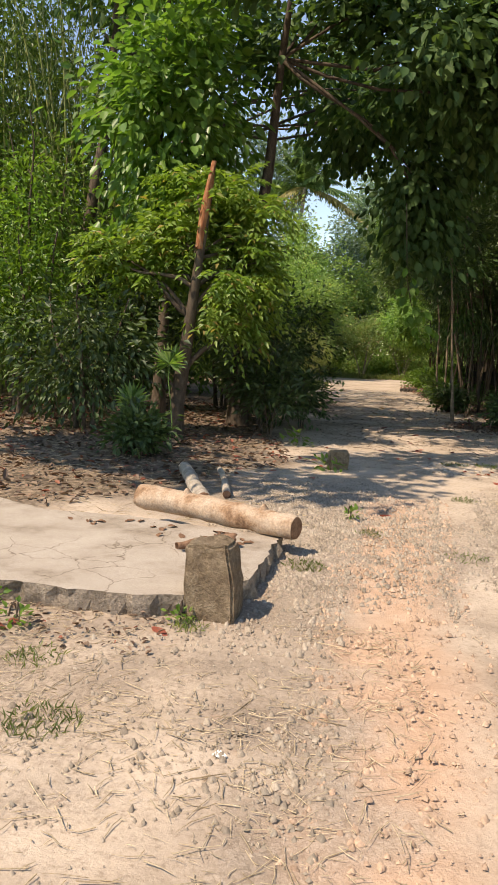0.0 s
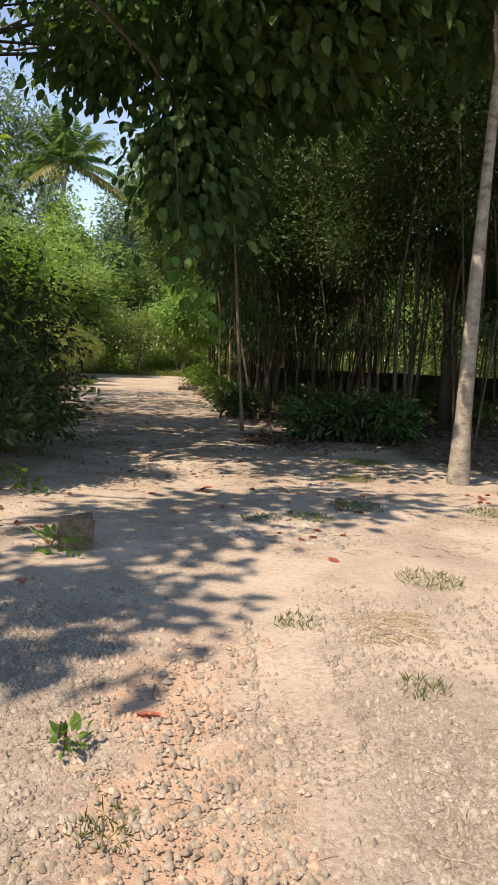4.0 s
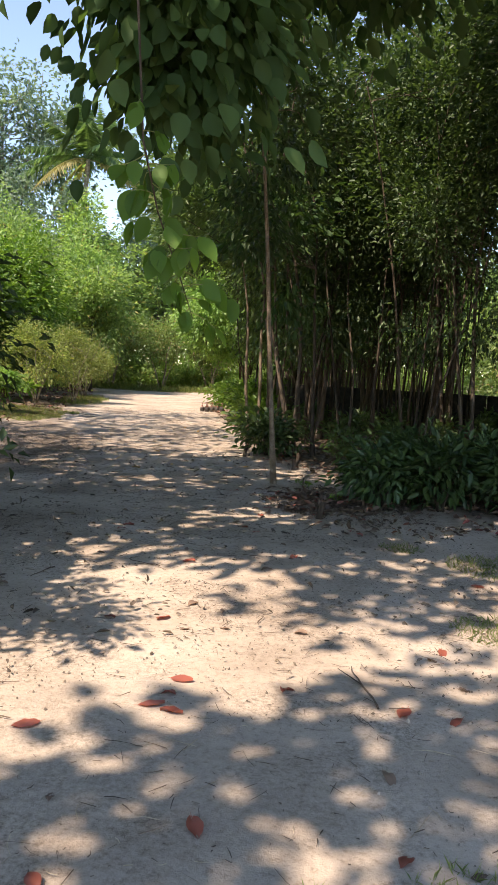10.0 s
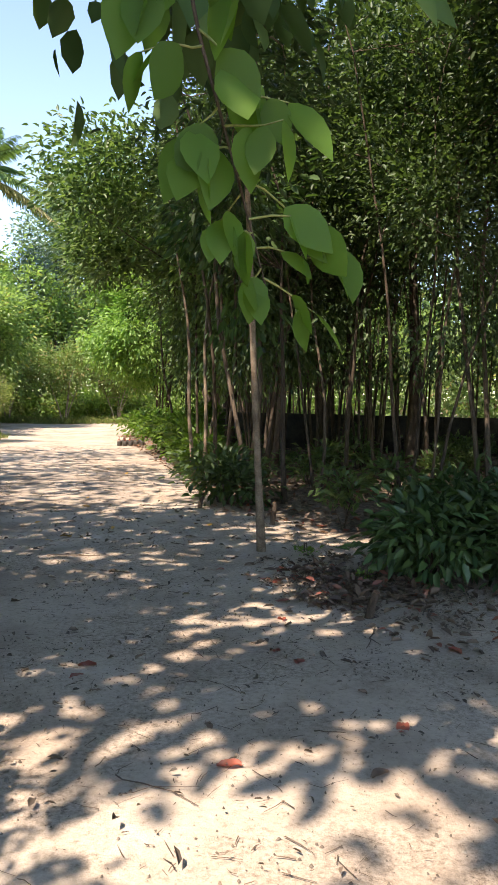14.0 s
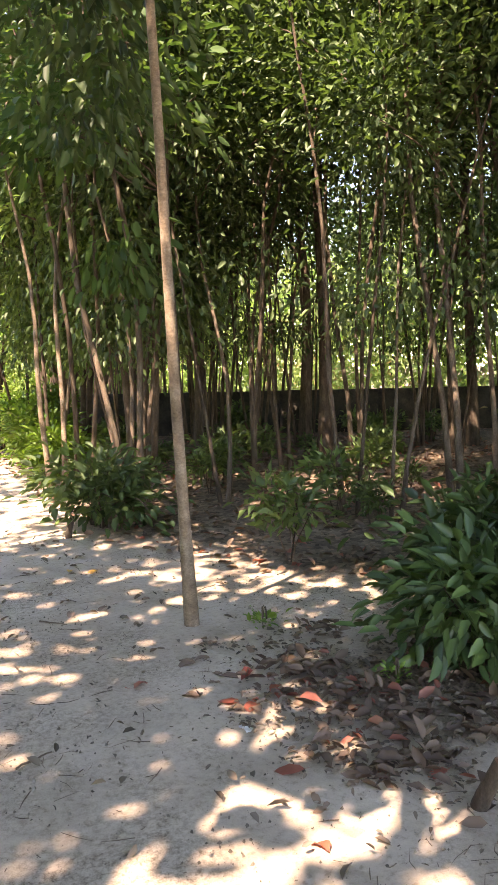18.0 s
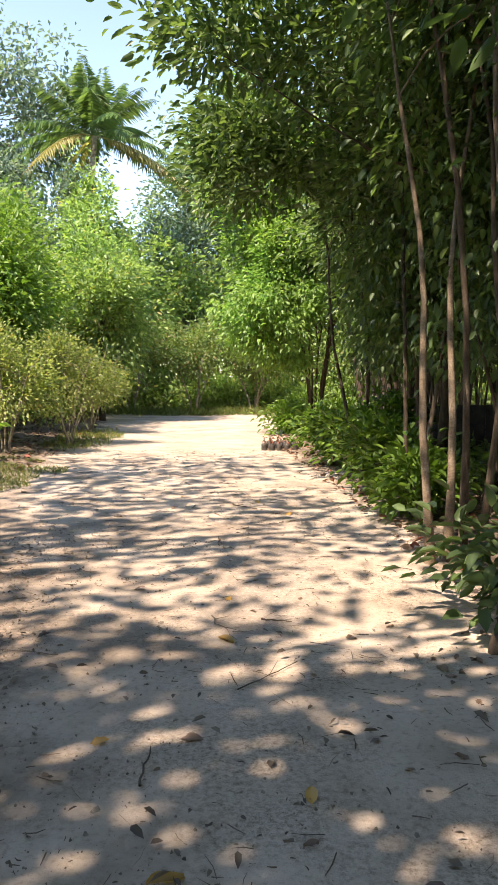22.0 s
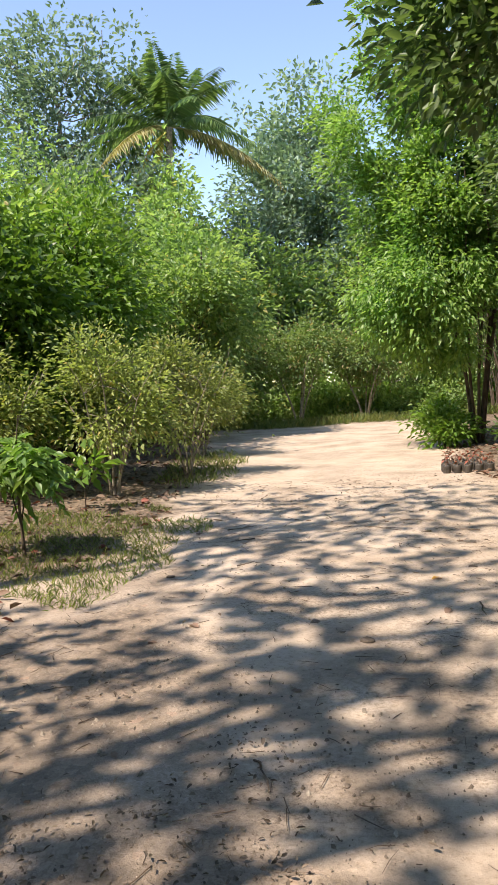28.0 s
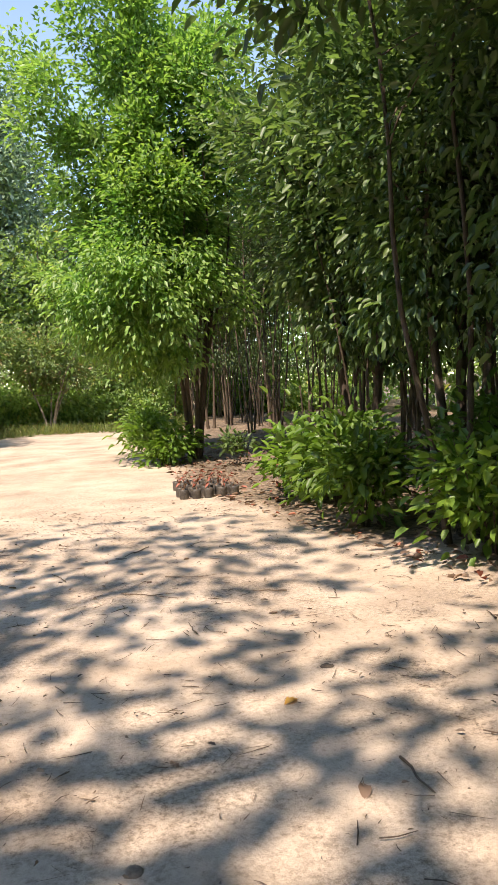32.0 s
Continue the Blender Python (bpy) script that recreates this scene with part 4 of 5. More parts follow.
for _i, (_x, _y, _h, _r, _m) in enumerate(((-5.8, 37.5, 6.0, 1.9, LEAF_WEED), (-3.9, 43.5, 6.5, 1.9, LEAF_FAR), (-7.8, 36.5, 7, 2.3, LEAF_FAR), (-6.0, 33.0, 4.5, 1.5, LEAF_WEED), (-6.8, 40, 7.5, 2.6, LEAF_FAR), (-10, 37, 7.5, 3, LEAF_FAR), (-4.6, 46, 7.5, 2.5, LEAF_FAR), (-8.5, 45, 9, 3, LEAF_FAR), (-13, 42, 9, 3.2, LEAF_HAZE), (-8, 33, 6, 2.2, LEAF_BIG), (-16, 36, 9, 3.5, LEAF_FAR),
                                            (-6.3, 52.5, 11.5, 2.3, LEAF_HAZE), (-5.6, 51.6, 11.6, 1.8, LEAF_FAR), (-9.5, 54.5, 12.5, 3.2, LEAF_HAZE), (-1.6, 60, 11.5, 2.6, LEAF_HAZE), (2.6, 60, 12.5, 2.8, LEAF_HAZE), (-3.2, 58, 11, 2.6, LEAF_HAZE), (5.5, 60, 11, 3, LEAF_FAR), (-19, 46, 10, 4, LEAF_FAR), (-12.5, 51, 10, 3.5, LEAF_FAR), (-4.5, 53, 9.5, 3, LEAF_FAR), (13, 48, 8, 3.5, LEAF_FAR), (-1.5, 56, 8, 3, LEAF_FAR), (2.5, 58, 9, 3.2, LEAF_FAR), (6.5, 56, 8, 3, LEAF_FAR), (10, 54, 9, 3.5, LEAF_FAR))):
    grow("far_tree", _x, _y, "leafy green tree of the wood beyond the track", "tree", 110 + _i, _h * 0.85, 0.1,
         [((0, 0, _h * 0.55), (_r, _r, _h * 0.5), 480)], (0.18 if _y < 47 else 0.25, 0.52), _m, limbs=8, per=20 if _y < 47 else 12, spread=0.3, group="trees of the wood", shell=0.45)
for _i, (_x, _y, _h, _r) in enumerate(((-3.6, 49.5, 4.0, 1.7), (-1.0, 50.5, 4.2, 1.8), (1.6, 51, 3.6, 1.7), (4.4, 54, 3.0, 1.8), (7, 51, 4, 2), (-6.4, 48, 4.5, 2))):
    grow("hedge_shrub", _x, _y, "round green shrub with pale crooked stems at the track's end", "shrub", 130 + _i, _h * 0.75, 0.05,
         [((0, 0, _h * 0.66), (_r * 1.2, _r, _h * 0.38), 330)], (0.15, 0.5), LEAF_HEDGE, bark=BARK_PALE, stems=4, fork=1.0, limbs=10, per=16, spread=0.26, group="shrubs at the track's end", shell=0.3)
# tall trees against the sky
grow("tall_tree", -11.5, 58, "tall sparse tree with open haze-tinted grey-green crown against the sky", "tree", 150, 16.5, 0.22,
     [((-0.6, 0, 15.0), (4.6, 3.5, 6.0), 560), ((3.4, 0, 14.4), (2.8, 2.5, 4.6), 260), ((0, 0, 11.0), (4.6, 3.0, 3.4), 360)], (0.32, 0.55), LEAF_HAZE, bark=BARK_PALE, limbs=40, per=9, spread=0.45)
grow("tall_tree", 0.5, 62, "tall rounded tree with haze-tinted grey-green crown against the sky", "tree", 151, 14, 0.22,
     [((-0.4, 0, 12.0), (4.6, 4.0, 5.6), 1300), ((0.3, 0, 6.4), (5.0, 3.0, 3.4), 520)], (0.32, 0.55), LEAF_HAZE, bark=BARK_PALE, limbs=14, per=10, spread=0.45)


def coconut(x, y, h):
    rng = np.random.default_rng(160)
    ob = root("coconut_palm", x, y, gh(x, y), "coconut palm with green and yellowing fronds", "palm")
    p = trunk_path(h, (0.6, 0), rng, 14, 0.01)
    V, Q = tube(p, np.linspace(0.2, 0.13, 14), 10)
    put("trunk", mesh_np("trunk", V, [Q], BARK_PALE, True), ob)
    top = p[-1]
    for i in range(26):
        a, el = i * 2.399, rng.uniform(0.05, 1.45) if i % 7 else -0.1
        ln = rng.uniform(4.0, 5.3)
        d = np.array([math.cos(a) * math.cos(el), math.sin(a) * math.cos(el), math.sin(el)])
        t = np.linspace(0, 1, 16)[:, None]
        q = top + d * ln * t + np.array([0, 0, -1]) * ln * 0.33 * t**2 * (0.45 + math.cos(el))
        hp = Heap()
        hp.add(*tube(q, np.linspace(0.035, 0.008, 16), 4))
        s = unit(np.cross(d, [0, 0, 1]))
        k = np.linspace(0.12, 1, 34)
        base = np.stack([np.interp(k, t[:, 0], q[:, c]) for c in range(3)], 1)
        tang = unit(np.gradient(base, axis=0))
        for sg in (1, -1):
            D = tang * 0.6 + sg * s * 0.8 + [0, 0, -0.45]
            hp.add(*leaves(base, D, 0.95 * np.sin(k * 2.6 + 0.4).clip(0.35), 0.09, rng, curl=0.25))
        put("frond", hp.mesh("frond", LEAF_PALM_DRY if i % 7 == 0 else LEAF_PALM), ob, "yellowing frond" if i % 7 == 0 else "")
    return ob


coconut(-6.7, 55.0, 12.9)


def stand_of_bamboo(x, y, seed):
    rng = np.random.default_rng(seed)
    ob = root("bamboo_clump", x, y, gh(x, y), "clump of tall green bamboo with fine leaves", "bamboo", "bamboo at the wood's edge")
    tips = []
    for i in range(18):
        a, r = rng.uniform(0, 6.28), rng.uniform(0.05, 0.9)
        p = trunk_path(rng.uniform(7, 10), (math.cos(a) * r * 1.6, math.sin(a) * r * 1.6), rng, 12, 0.012)
        p[:, 0] += math.cos(a) * r
        p[:, 1] += math.sin(a) * r
        p[0, 2] = -0.1
        V, Q = tube(p, np.linspace(0.05, 0.014, 12), 6)
        put("culm", mesh_np("culm", V, [Q], CULM, True), ob)
        tips.append(p[3:])
    C = np.concatenate(tips)
    C = np.repeat(C, 4, 0) + rng.normal(0, 0.4, (len(C) * 4, 3))
    hp = Heap()
    hp.add(*leafy(C, 12, 0.22, 0.17, 0.16, rng, 0.8))
    put("foliage", hp.mesh("foliage", LEAF_BAMBOO), ob)


stand_of_bamboo(-6.6, 17.5, 170)
stand_of_bamboo(-8.6, 16.0, 171)
stand_of_bamboo(-8.2, 19.5, 172)


def wood_mass(name, boxes, n, size, mat, label, seed, low=0.0):
    """Distant woods: uneven leaf masses joined as one."""
    rng = np.random.default_rng(seed)
    P = []
    for (x0, x1, y0, y1, h) in boxes:
        k = int(n * max(x1 - x0, y1 - y0))
        x, y = rng.uniform(x0, x1, k), rng.uniform(y0, y1, k)
        top = np.array([h * (0.75 + 0.45 * noise.noise(Vector((a * 0.35, b * 0.35, seed)))) for a, b in zip(x, y)])
        P.append(np.stack([x, y, low + (top - low) * rng.random(k) ** 0.7], 1))
    P = np.concatenate(P)
    hp = Heap()
    hp.add(*leafy(P, 6, 0.35, size, 0.5, rng, 0.4))
    me = hp.mesh(name, mat)
    return tagged(new(name, me), label, "woods", kind="stuff")


wood_mass("distant_woods", [(15, 18, 2, 60, 8), (18, 22, 2, 60, 11)], 40, 0.42, LEAF_FAR, "dense green woods beyond the grove", 300)
wood_mass("distant_woods", [(-24, -13, 30, 60, 8), (-20, 24, 60, 66, 12), (-22, -12, 4, 30, 10)], 95, 0.42, LEAF_FAR, "dense green woods around the clearing", 301)
wood_mass("thicket", [(-15, 15, 52.2, 54, 1.6), (-16, 14, 52.5, 55, 3.4), (-11, -7.5, 31, 50, 4.5), (-7.5, -5.2, 40, 50, 4.0)], 150, 0.2, LEAF_FAR, "leafy green thicket at the clearing's edge", 303)
wood_mass("thicket", [(-13, -9, 16, 26, 13), (-9, -5, 20.5, 23, 7)], 270, 0.24, LEAF_BAMBOO, "dense green thicket behind the bamboo", 304)
# dark leaf backdrop added to close bright sky gaps between the grove's trees
wood_mass("thicket", [(10.2, 12.6, 13, 34, 8.5)], 130, 0.22, LEAF_FOREST, "dark leafy backdrop added behind the grove", 305, 2.5)
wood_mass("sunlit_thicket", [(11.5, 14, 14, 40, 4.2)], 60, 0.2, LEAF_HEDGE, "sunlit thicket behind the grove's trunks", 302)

# ---- things ----


def lumpy(bm, amount, scale, seed):
    s = Vector((seed * 7.3, seed * 3.1, seed))
    for v in bm.verts:
        v.co += v.normal * amount * noise.noise(v.co * scale + s) if v.normal.length else Vector()


def box_bm(sx, sy, sz, cuts):
    bm = bmesh.new()
    bmesh.ops.create_cube(bm, size=1.0)
    bmesh.ops.scale(bm, vec=(sx, sy, sz), verts=bm.verts)
    bmesh.ops.translate(bm, vec=(0, 0, sz / 2), verts=bm.verts)
    bmesh.ops.bevel(bm, geom=bm.edges[:], offset=min(sx, sy, sz) * 0.06, segments=2, affect="EDGES")
    bmesh.ops.subdivide_edges(bm, edges=[e for e in bm.edges if e.calc_length() > 0.06], cuts=cuts, use_grid_fill=True)
    bm.normal_update()
    return bm


def slab():
    """Concrete floor slab with a crumbling edge."""
    ob = root("concrete_slab", -2.6, 4.9, 0, "broken pale concrete slab with crumbling edges and dirt", "slab")
    corners = [(-4.5, 3.95), (-2.0, 3.86), (-1.35, 3.82), (-0.97, 3.9), (-0.66, 4.3), (-0.62, 5.4), (-1.9, 5.65), (-2.55, 5.62), (-3.1, 5.9), (-4.5, 6.1)]
    rng = np.random.default_rng(1)
    ring = []
    for (a, b), (c, d) in zip(corners, corners[1:] + corners[:1]):
        n = max(2, int(math.hypot(c - a, d - b) / 0.06))
        for i in range(n):
            t = i / n
            ring.append((a + (c - a) * t + rng.normal(0, 0.012) + 2.6, b + (d - b) * t + rng.normal(0, 0.012) - 4.9))
    bm = bmesh.new()
    top = [bm.verts.new((x, y, 0.125)) for x, y in ring]
    mid = [bm.verts.new((x * 1.004 + rng.normal(0, 0.014), y * 1.004 + rng.normal(0, 0.014), 0.075)) for x, y in ring]
    low = [bm.verts.new((x + rng.normal(0, 0.02), y + rng.normal(0, 0.02), -0.06)) for x, y in ring]
    bm.faces.new(top)
    n = len(ring)
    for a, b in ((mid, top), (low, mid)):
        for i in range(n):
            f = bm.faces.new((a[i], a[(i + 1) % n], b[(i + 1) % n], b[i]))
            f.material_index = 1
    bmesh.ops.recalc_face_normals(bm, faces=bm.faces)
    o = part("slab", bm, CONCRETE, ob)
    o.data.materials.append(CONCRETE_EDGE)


def stump_post():
    ob = root("concrete_post_stump", -0.81, 3.99, gh(-0.8, 4.0) - 0.02, "broken rough brown concrete post stump", "post stump", rz=-4)
    bm = box_bm(0.28, 0.24, 0.44, 7)
    for v in bm.verts:
        k = max(0.0, (v.co.z - 0.2) / 0.24)
        if v.co.x > 0.06:
            v.co.x -= 0.045 * k * min(1, (v.co.x - 0.06) / 0.05)
        if v.co.z > 0.38:
            v.co.z += 0.022 * noise.noise(Vector((v.co.x * 14, v.co.y * 14, 0))) + 0.03 * v.co.x
    bm.normal_update()
    lumpy(bm, 0.012, 14, 1)
    lumpy(bm, 0.006, 45, 2)
    part("block", bm, CONCRETE_POST, ob)


def log_thing(name, a, b, r0, r1, mat, label, seed, stubs=()):
    rng = np.random.default_rng(seed)
    a, b = np.array(a, float), np.array(b, float)
    ob = root(name, a[0], a[1], a[2] - r0, label, "log")
    base = np.array([a[0], a[1], a[2] - r0])
    n = 26
    p = bent(a - base, b - base, rng, n, 0.008)
    rr = np.linspace(r0, r1, n) * (1 + rng.normal(0, 0.02, n))
    rr[[0, -1]] *= 0.93
    V, Q = tube(p, rr, 20)
    V += np.array([[0.1 * r0 * noise.noise(Vector(v * 9.0) + Vector((seed, 0, k * 3))) + 0.05 * r0 * noise.noise(Vector(v * 30.0)) for k in range(3)] for v in V])
    me = mesh_np("bark", V, [Q], mat, True)
    trunk = put("trunk", me, ob)
    d = unit(b - a)
    for end, r, s in ((p[0], rr[0], -1), (p[-1], rr[-1], 1)):
        A = unit(np.cross(d, [0, 0, 1]))
        B = np.cross(d, A)
        ang = np.arange(20) * 2 * np.pi / 20
        rings = [end + s * d * 0.004 * k + (np.cos(ang)[:, None] * A + np.sin(ang)[:, None] * B) * r * f for k, f in ((0, 0.99), (1.5, 0.9), (1.0, 0.5))]
        V = np.concatenate(rings + [[end + s * d * 0.006]])
        F = [[i + q * 20, (i + 1) % 20 + q * 20, (i + 1) % 20 + q * 20 + 20, i + q * 20 + 20] for q in (0, 1) for i in range(20)]
        T = [[40 + i, 40 + (i + 1) % 20, 60] for i in range(20)]
        put("cut_end", mesh_np("cut_end", V, [np.array(F), np.array(T)], WOOD_END), trunk)
    for f in stubs:
        q = p[int(f * (n - 1))]
        e = q + np.array([0.02, -0.02, 1.0]) * r0 * 1.25
        V, Q = tube([q, q * 0.3 + e * 0.7, e], [r0 * 0.5, r0 * 0.36, r0 * 0.1], 8)
        put("knot", mesh_np("knot", V, [Q], mat, True), trunk)
    return ob


slab()
stump_post()
log_thing("felled_log", (-1.86, 5.95, 0.125 + 0.105), (-0.5, 5.33, 0.125 + 0.09), 0.105, 0.09, WOOD_LOG, "freshly barked brown log lying across the slab", 1, (0.35, 0.8))
log_thing("dry_log", (-1.48, 6.62, 0.1), (-2.1, 8.3, 0.11), 0.075, 0.07, WOOD_GREY, "bleached grey log lying on dry litter", 2)
log_thing("dry_branch", (-1.38, 7.2, 0.05), (-1.75, 8.6, 0.07), 0.045, 0.03, WOOD_GREY, "short bleached grey branch lying on litter", 3)


def rock(name, x, y, z, r, squash, seed, label, category, group="", mat=None):
    bm = bmesh.new()
    bmesh.ops.create_icosphere(bm, subdivisions=2, radius=r)
    rng = np.random.default_rng(seed)
    bmesh.ops.scale(bm, vec=(rng.uniform(0.9, 1.35), rng.uniform(0.8, 1.1), squash), verts=bm.verts)
    bm.normal_update()
    lumpy(bm, r * 0.35, 1.3 / r, seed)
    me = bpy.data.meshes.new(name)
    for f in bm.faces:
        f.smooth = True
    bm.to_mesh(me)
    bm.free()
    me.materials.append(mat or STONE)
    ob = new(name, me)
    ob.matrix_basis = pose(x, y, z + r * squash * 0.45, 0, 0, rng.uniform(0, 360))
    return tagged(ob, label, category, group)


def bark_curl(x, y, z, length, r, turn, seed):
    """A strip of bark rolled in on itself, with ragged ends."""
    rng = np.random.default_rng(seed)
    n, m = 14, 12
    V = []
    for layer in (0, 1):
        for i in range(n):
            f = i / (n - 1) - 0.5
            for j in range(m):
                a = -0.6 + 4.3 * j / (m - 1) + 0.25 * math.sin(f * 5 + seed)
                q = r * (1 - 0.05 * j) * (1 - 0.14 * layer) * (1 + 0.12 * noise.noise(Vector((f * 6, a, seed))))
                V.append((f * length * (1 + 0.12 * noise.noise(Vector((a * 1.5, f, seed)))), q * math.cos(a), q * math.sin(a) + r + 0.012 * math.sin(f * 4)))
    Q = [(i * m + j, i * m + j + 1, (i + 1) * m + j + 1, (i + 1) * m + j) for i in range(n - 1) for j in range(m - 1)]
    k = n * m
    Q += [(d + k, c + k, b + k, a + k) for a, b, c, d in Q]
    Q += [(j, j + k, j + 1 + k, j + 1) for j in range(m - 1)] + [(k - m + j + 1, 2 * k - m + j + 1, 2 * k - m + j, k - m + j) for j in range(m - 1)]
    Q += [((i + 1) * m, (i + 1) * m + k, i * m + k, i * m) for i in range(n - 1)] + [(i * m + m - 1, i * m + m - 1 + k, (i + 1) * m + m - 1 + k, (i + 1) * m + m - 1) for i in range(n - 1)]
    ob = new("bark_curl", mesh_np("bark_curl", np.array(V), [np.array(Q)], WOOD_END, True))
    ob.matrix_basis = pose(x, y, z, 0, 0, turn)
    tagged(ob, "curled strip of red-brown bark on the slab", "bark")


bark_curl(-1.16, 4.8, 0.125, 0.17, 0.042, 35, 5)
bark_curl(-0.99, 4.95, 0.125, 0.23, 0.05, 15, 6)
_ob = root("concrete_stub", -0.42, 9.75, gh(-0.42, 9.75) - 0.03, "low rough grey concrete stub in gravel", "post stump", rz=12)
_bm = box_bm(0.25, 0.22, 0.27, 4)
lumpy(_bm, 0.03, 9, 4)
part("block", _bm, CONCRETE_POST, _ob)

# bed of round stones in the track
_rng = np.random.default_rng(77)
_made = []
for _i in range(900):
    _x, _y = _rng.uniform(0.75, 1.85), _rng.uniform(9.75, 10.95)
    _r = _rng.uniform(0.022, 0.055)
    if (_x - 1.3) ** 2 / 0.36 + (_y - 10.3) ** 2 / 0.45 > 1 or any(math.hypot(_x - a, _y - b) < 0.85 * (_r + c) for a, b, c in _made):
        continue
    _made.append((_x, _y, _r))
    rock("cobblestone", _x, _y, gh(_x, _y) - 0.004 - 0.3 * _r, _r, _rng.uniform(0.4, 0.65), _i, "round weathered grey-brown stone half sunk in sand", "stone", "bed of round stones", COBBLE)
    if len(_made) > 64:
        break


def fallen_leaf(kind, mat, label, group, spots, seed, size=(0.1, 0.17), lift=0.0, category="leaf"):
    rng = np.random.default_rng(seed)
    srcs = []
    for k in range(4):
        L = rng.uniform(*size)
        n, m = 7, 5
        V = []
        for i in range(n):
            f = i / (n - 1)
            w = L * 0.27 * math.sin(math.pi * min(1, f * 0.93 + 0.04)) ** 0.8
            for j in range(m):
                g = (j / (m - 1) - 0.5) * 2
                V.append((L * (f - 0.5), g * w, 0.01 + (0.08 + 0.3 * (k == 2)) * L * (abs(g) ** 1.6) * 0.3 + (0.05 + 0.06 * (k % 2)) * L * math.sin(f * (3 + k)) + rng.normal(0, 0.003)))
        Q = [(i * m + j, i * m + j + 1, (i + 1) * m + j + 1, (i + 1) * m + j) for i in range(n - 1) for j in range(m - 1)]
        V += [(-L * 0.5, 0.002, 0.012), (-L * 0.5, -0.002, 0.012), (-L * 0.75, 0, 0.018)]
        me = mesh_np("fallen_leaf", np.array(V), [np.array(Q), np.array([(n * m, n * m + 1, n * m + 2)])], mat, True)
        srcs.append(me)
    for i, (x, y) in enumerate(spots):
        ob = new(kind, srcs[i % 4])
        ob.matrix_basis = pose(x, y, lift or gh(x, y) - 0.004, rng.uniform(-12, 12), rng.uniform(-12, 12), rng.uniform(0, 360))
        tagged(ob, label, category, group)


def strewn(n, xs, ys, seed):
    rng = np.random.default_rng(seed)
    return [(rng.uniform(*xs), rng.uniform(*ys)) for _ in range(n)]


fallen_leaf("red_leaf", RED_LEAF, "curled red fallen leaf lying on the track", "red fallen leaves",
            [(0.641, 12.15), (1.23, 10.21), (1.5, 10.08), (1.61, 14.75), (0.645, 13.3), (0.33, 13.3), (2.35, 15.7), (1.31, 17.95), (1.72, 17.5), (2.12, 17.27), (0.16, 7.0), (1.78, 10.2)]
            + strewn(16, (-0.3, 3.0), (9.2, 16), 1) + strewn(8, (1.2, 2.8), (16.4, 18.2), 2) + strewn(34, (3.7, 4.9), (11.0, 12.3), 41) + strewn(9, (0.6, 2.4), (10.2, 12.5), 42) + strewn(3, (-1.9, -0.8), (3.4, 3.8), 3) + strewn(12, (-3.6, -0.6), (8.6, 12), 4), 10, (0.07, 0.12))
fallen_leaf("bark_flake", WOOD_END, "curled flake of brown bark fallen from the log", "bark flakes",
            strewn(14, (-1.5, -0.8), (5.05, 5.35), 31) + strewn(8, (-2.4, -1.4), (5.2, 5.5), 32), 13, (0.04, 0.1), 0.117, "bark")
fallen_leaf("brown_leaf", BROWN_LEAF, "curled brown fallen leaf lying on the track", "brown fallen leaves",
            strewn(40, (-1.5, 3.0), (11, 20), 5) + strewn(70, (1.5, 3.4), (16.2, 18.4), 6) + strewn(30, (-2.4, 1.6), (20, 31), 7) + strewn(20, (1.1, 1.8), (19, 22), 9), 11, (0.05, 0.11))
fallen_leaf("yellow_leaf", YELLOW_LEAF, "yellow-orange fallen leaf lying on the track", "yellow fallen leaves",
            [(1.05, 10.7)] + strewn(8, (-0.6, 1.9), (18.6, 22.5), 8) + [(-0.3, 26.9), (0.6, 26.4), (0.9, 25.6)], 12, (0.08, 0.12))


def scatter_twigs(name, n, area, mat, label, seed, length, radius):
    """Loose straw and twigs, too many to count."""
    rng = np.random.default_rng(seed)
    hp = Heap()
    for _ in range(n):
        x, y = rng.uniform(area[0], area[1]), rng.uniform(area[2], area[3])
        if noise.noise(Vector((x * 0.8, y * 0.8, seed))) < rng.uniform(-0.5, 0.35):
            continue
        a, ln = rng.uniform(0, 6.28), length[0] + (length[1] - length[0]) * rng.random() ** 2.4
        r = rng.uniform(*radius)
        d = np.array([math.cos(a), math.sin(a)]) * ln / 2
        c = rng.normal(0, 0.05, 2) * ln
        pts = []
        for t in (-1, 0, 1):
            px, py = x + d[0] * t + c[0] * (t == 0), y + d[1] * t + c[1] * (t == 0)
            pts.append((px, py, gh(px, py) + r * 0.7 + 0.006 + rng.uniform(0, 0.006)))
        V, Q = tube(pts, [r, r, r * 0.5], 3)
        hp.add(V, Q)
    return tagged(new(name, hp.mesh(name, mat)), label, "litter", kind="stuff")


scatter_twigs("straw_litter", 7000, (-3.2, 0.3, 1.4, 4.0), STRAW, "dry pale straw strewn over the ground", 400, (0.02, 0.17), (0.0008, 0.0025))
scatter_twigs("straw_litter", 2200, (-4.5, -0.5, 5.4, 9.5), STRAW, "dry straw and stalks behind the slab", 401, (0.04, 0.3), (0.001, 0.003))
scatter_twigs("straw_litter", 900, (0.2, 4.2, 2.0, 12.0), STRAW, "dry straw strewn over the gravel", 402, (0.03, 0.18), (0.0008, 0.002))
scatter_twigs("straw_litter", 260, (1.3, 1.75, 7.75, 8.25), STRAW, "small heap of pale dry straw", 405, (0.06, 0.3), (0.001, 0.0025))
scatter_twigs("twig_litter", 7000, (-2.2, 3.8, 9.5, 19.0), TWIG, "small dark twigs strewn over the sand", 403, (0.01, 0.13), (0.0008, 0.0024))
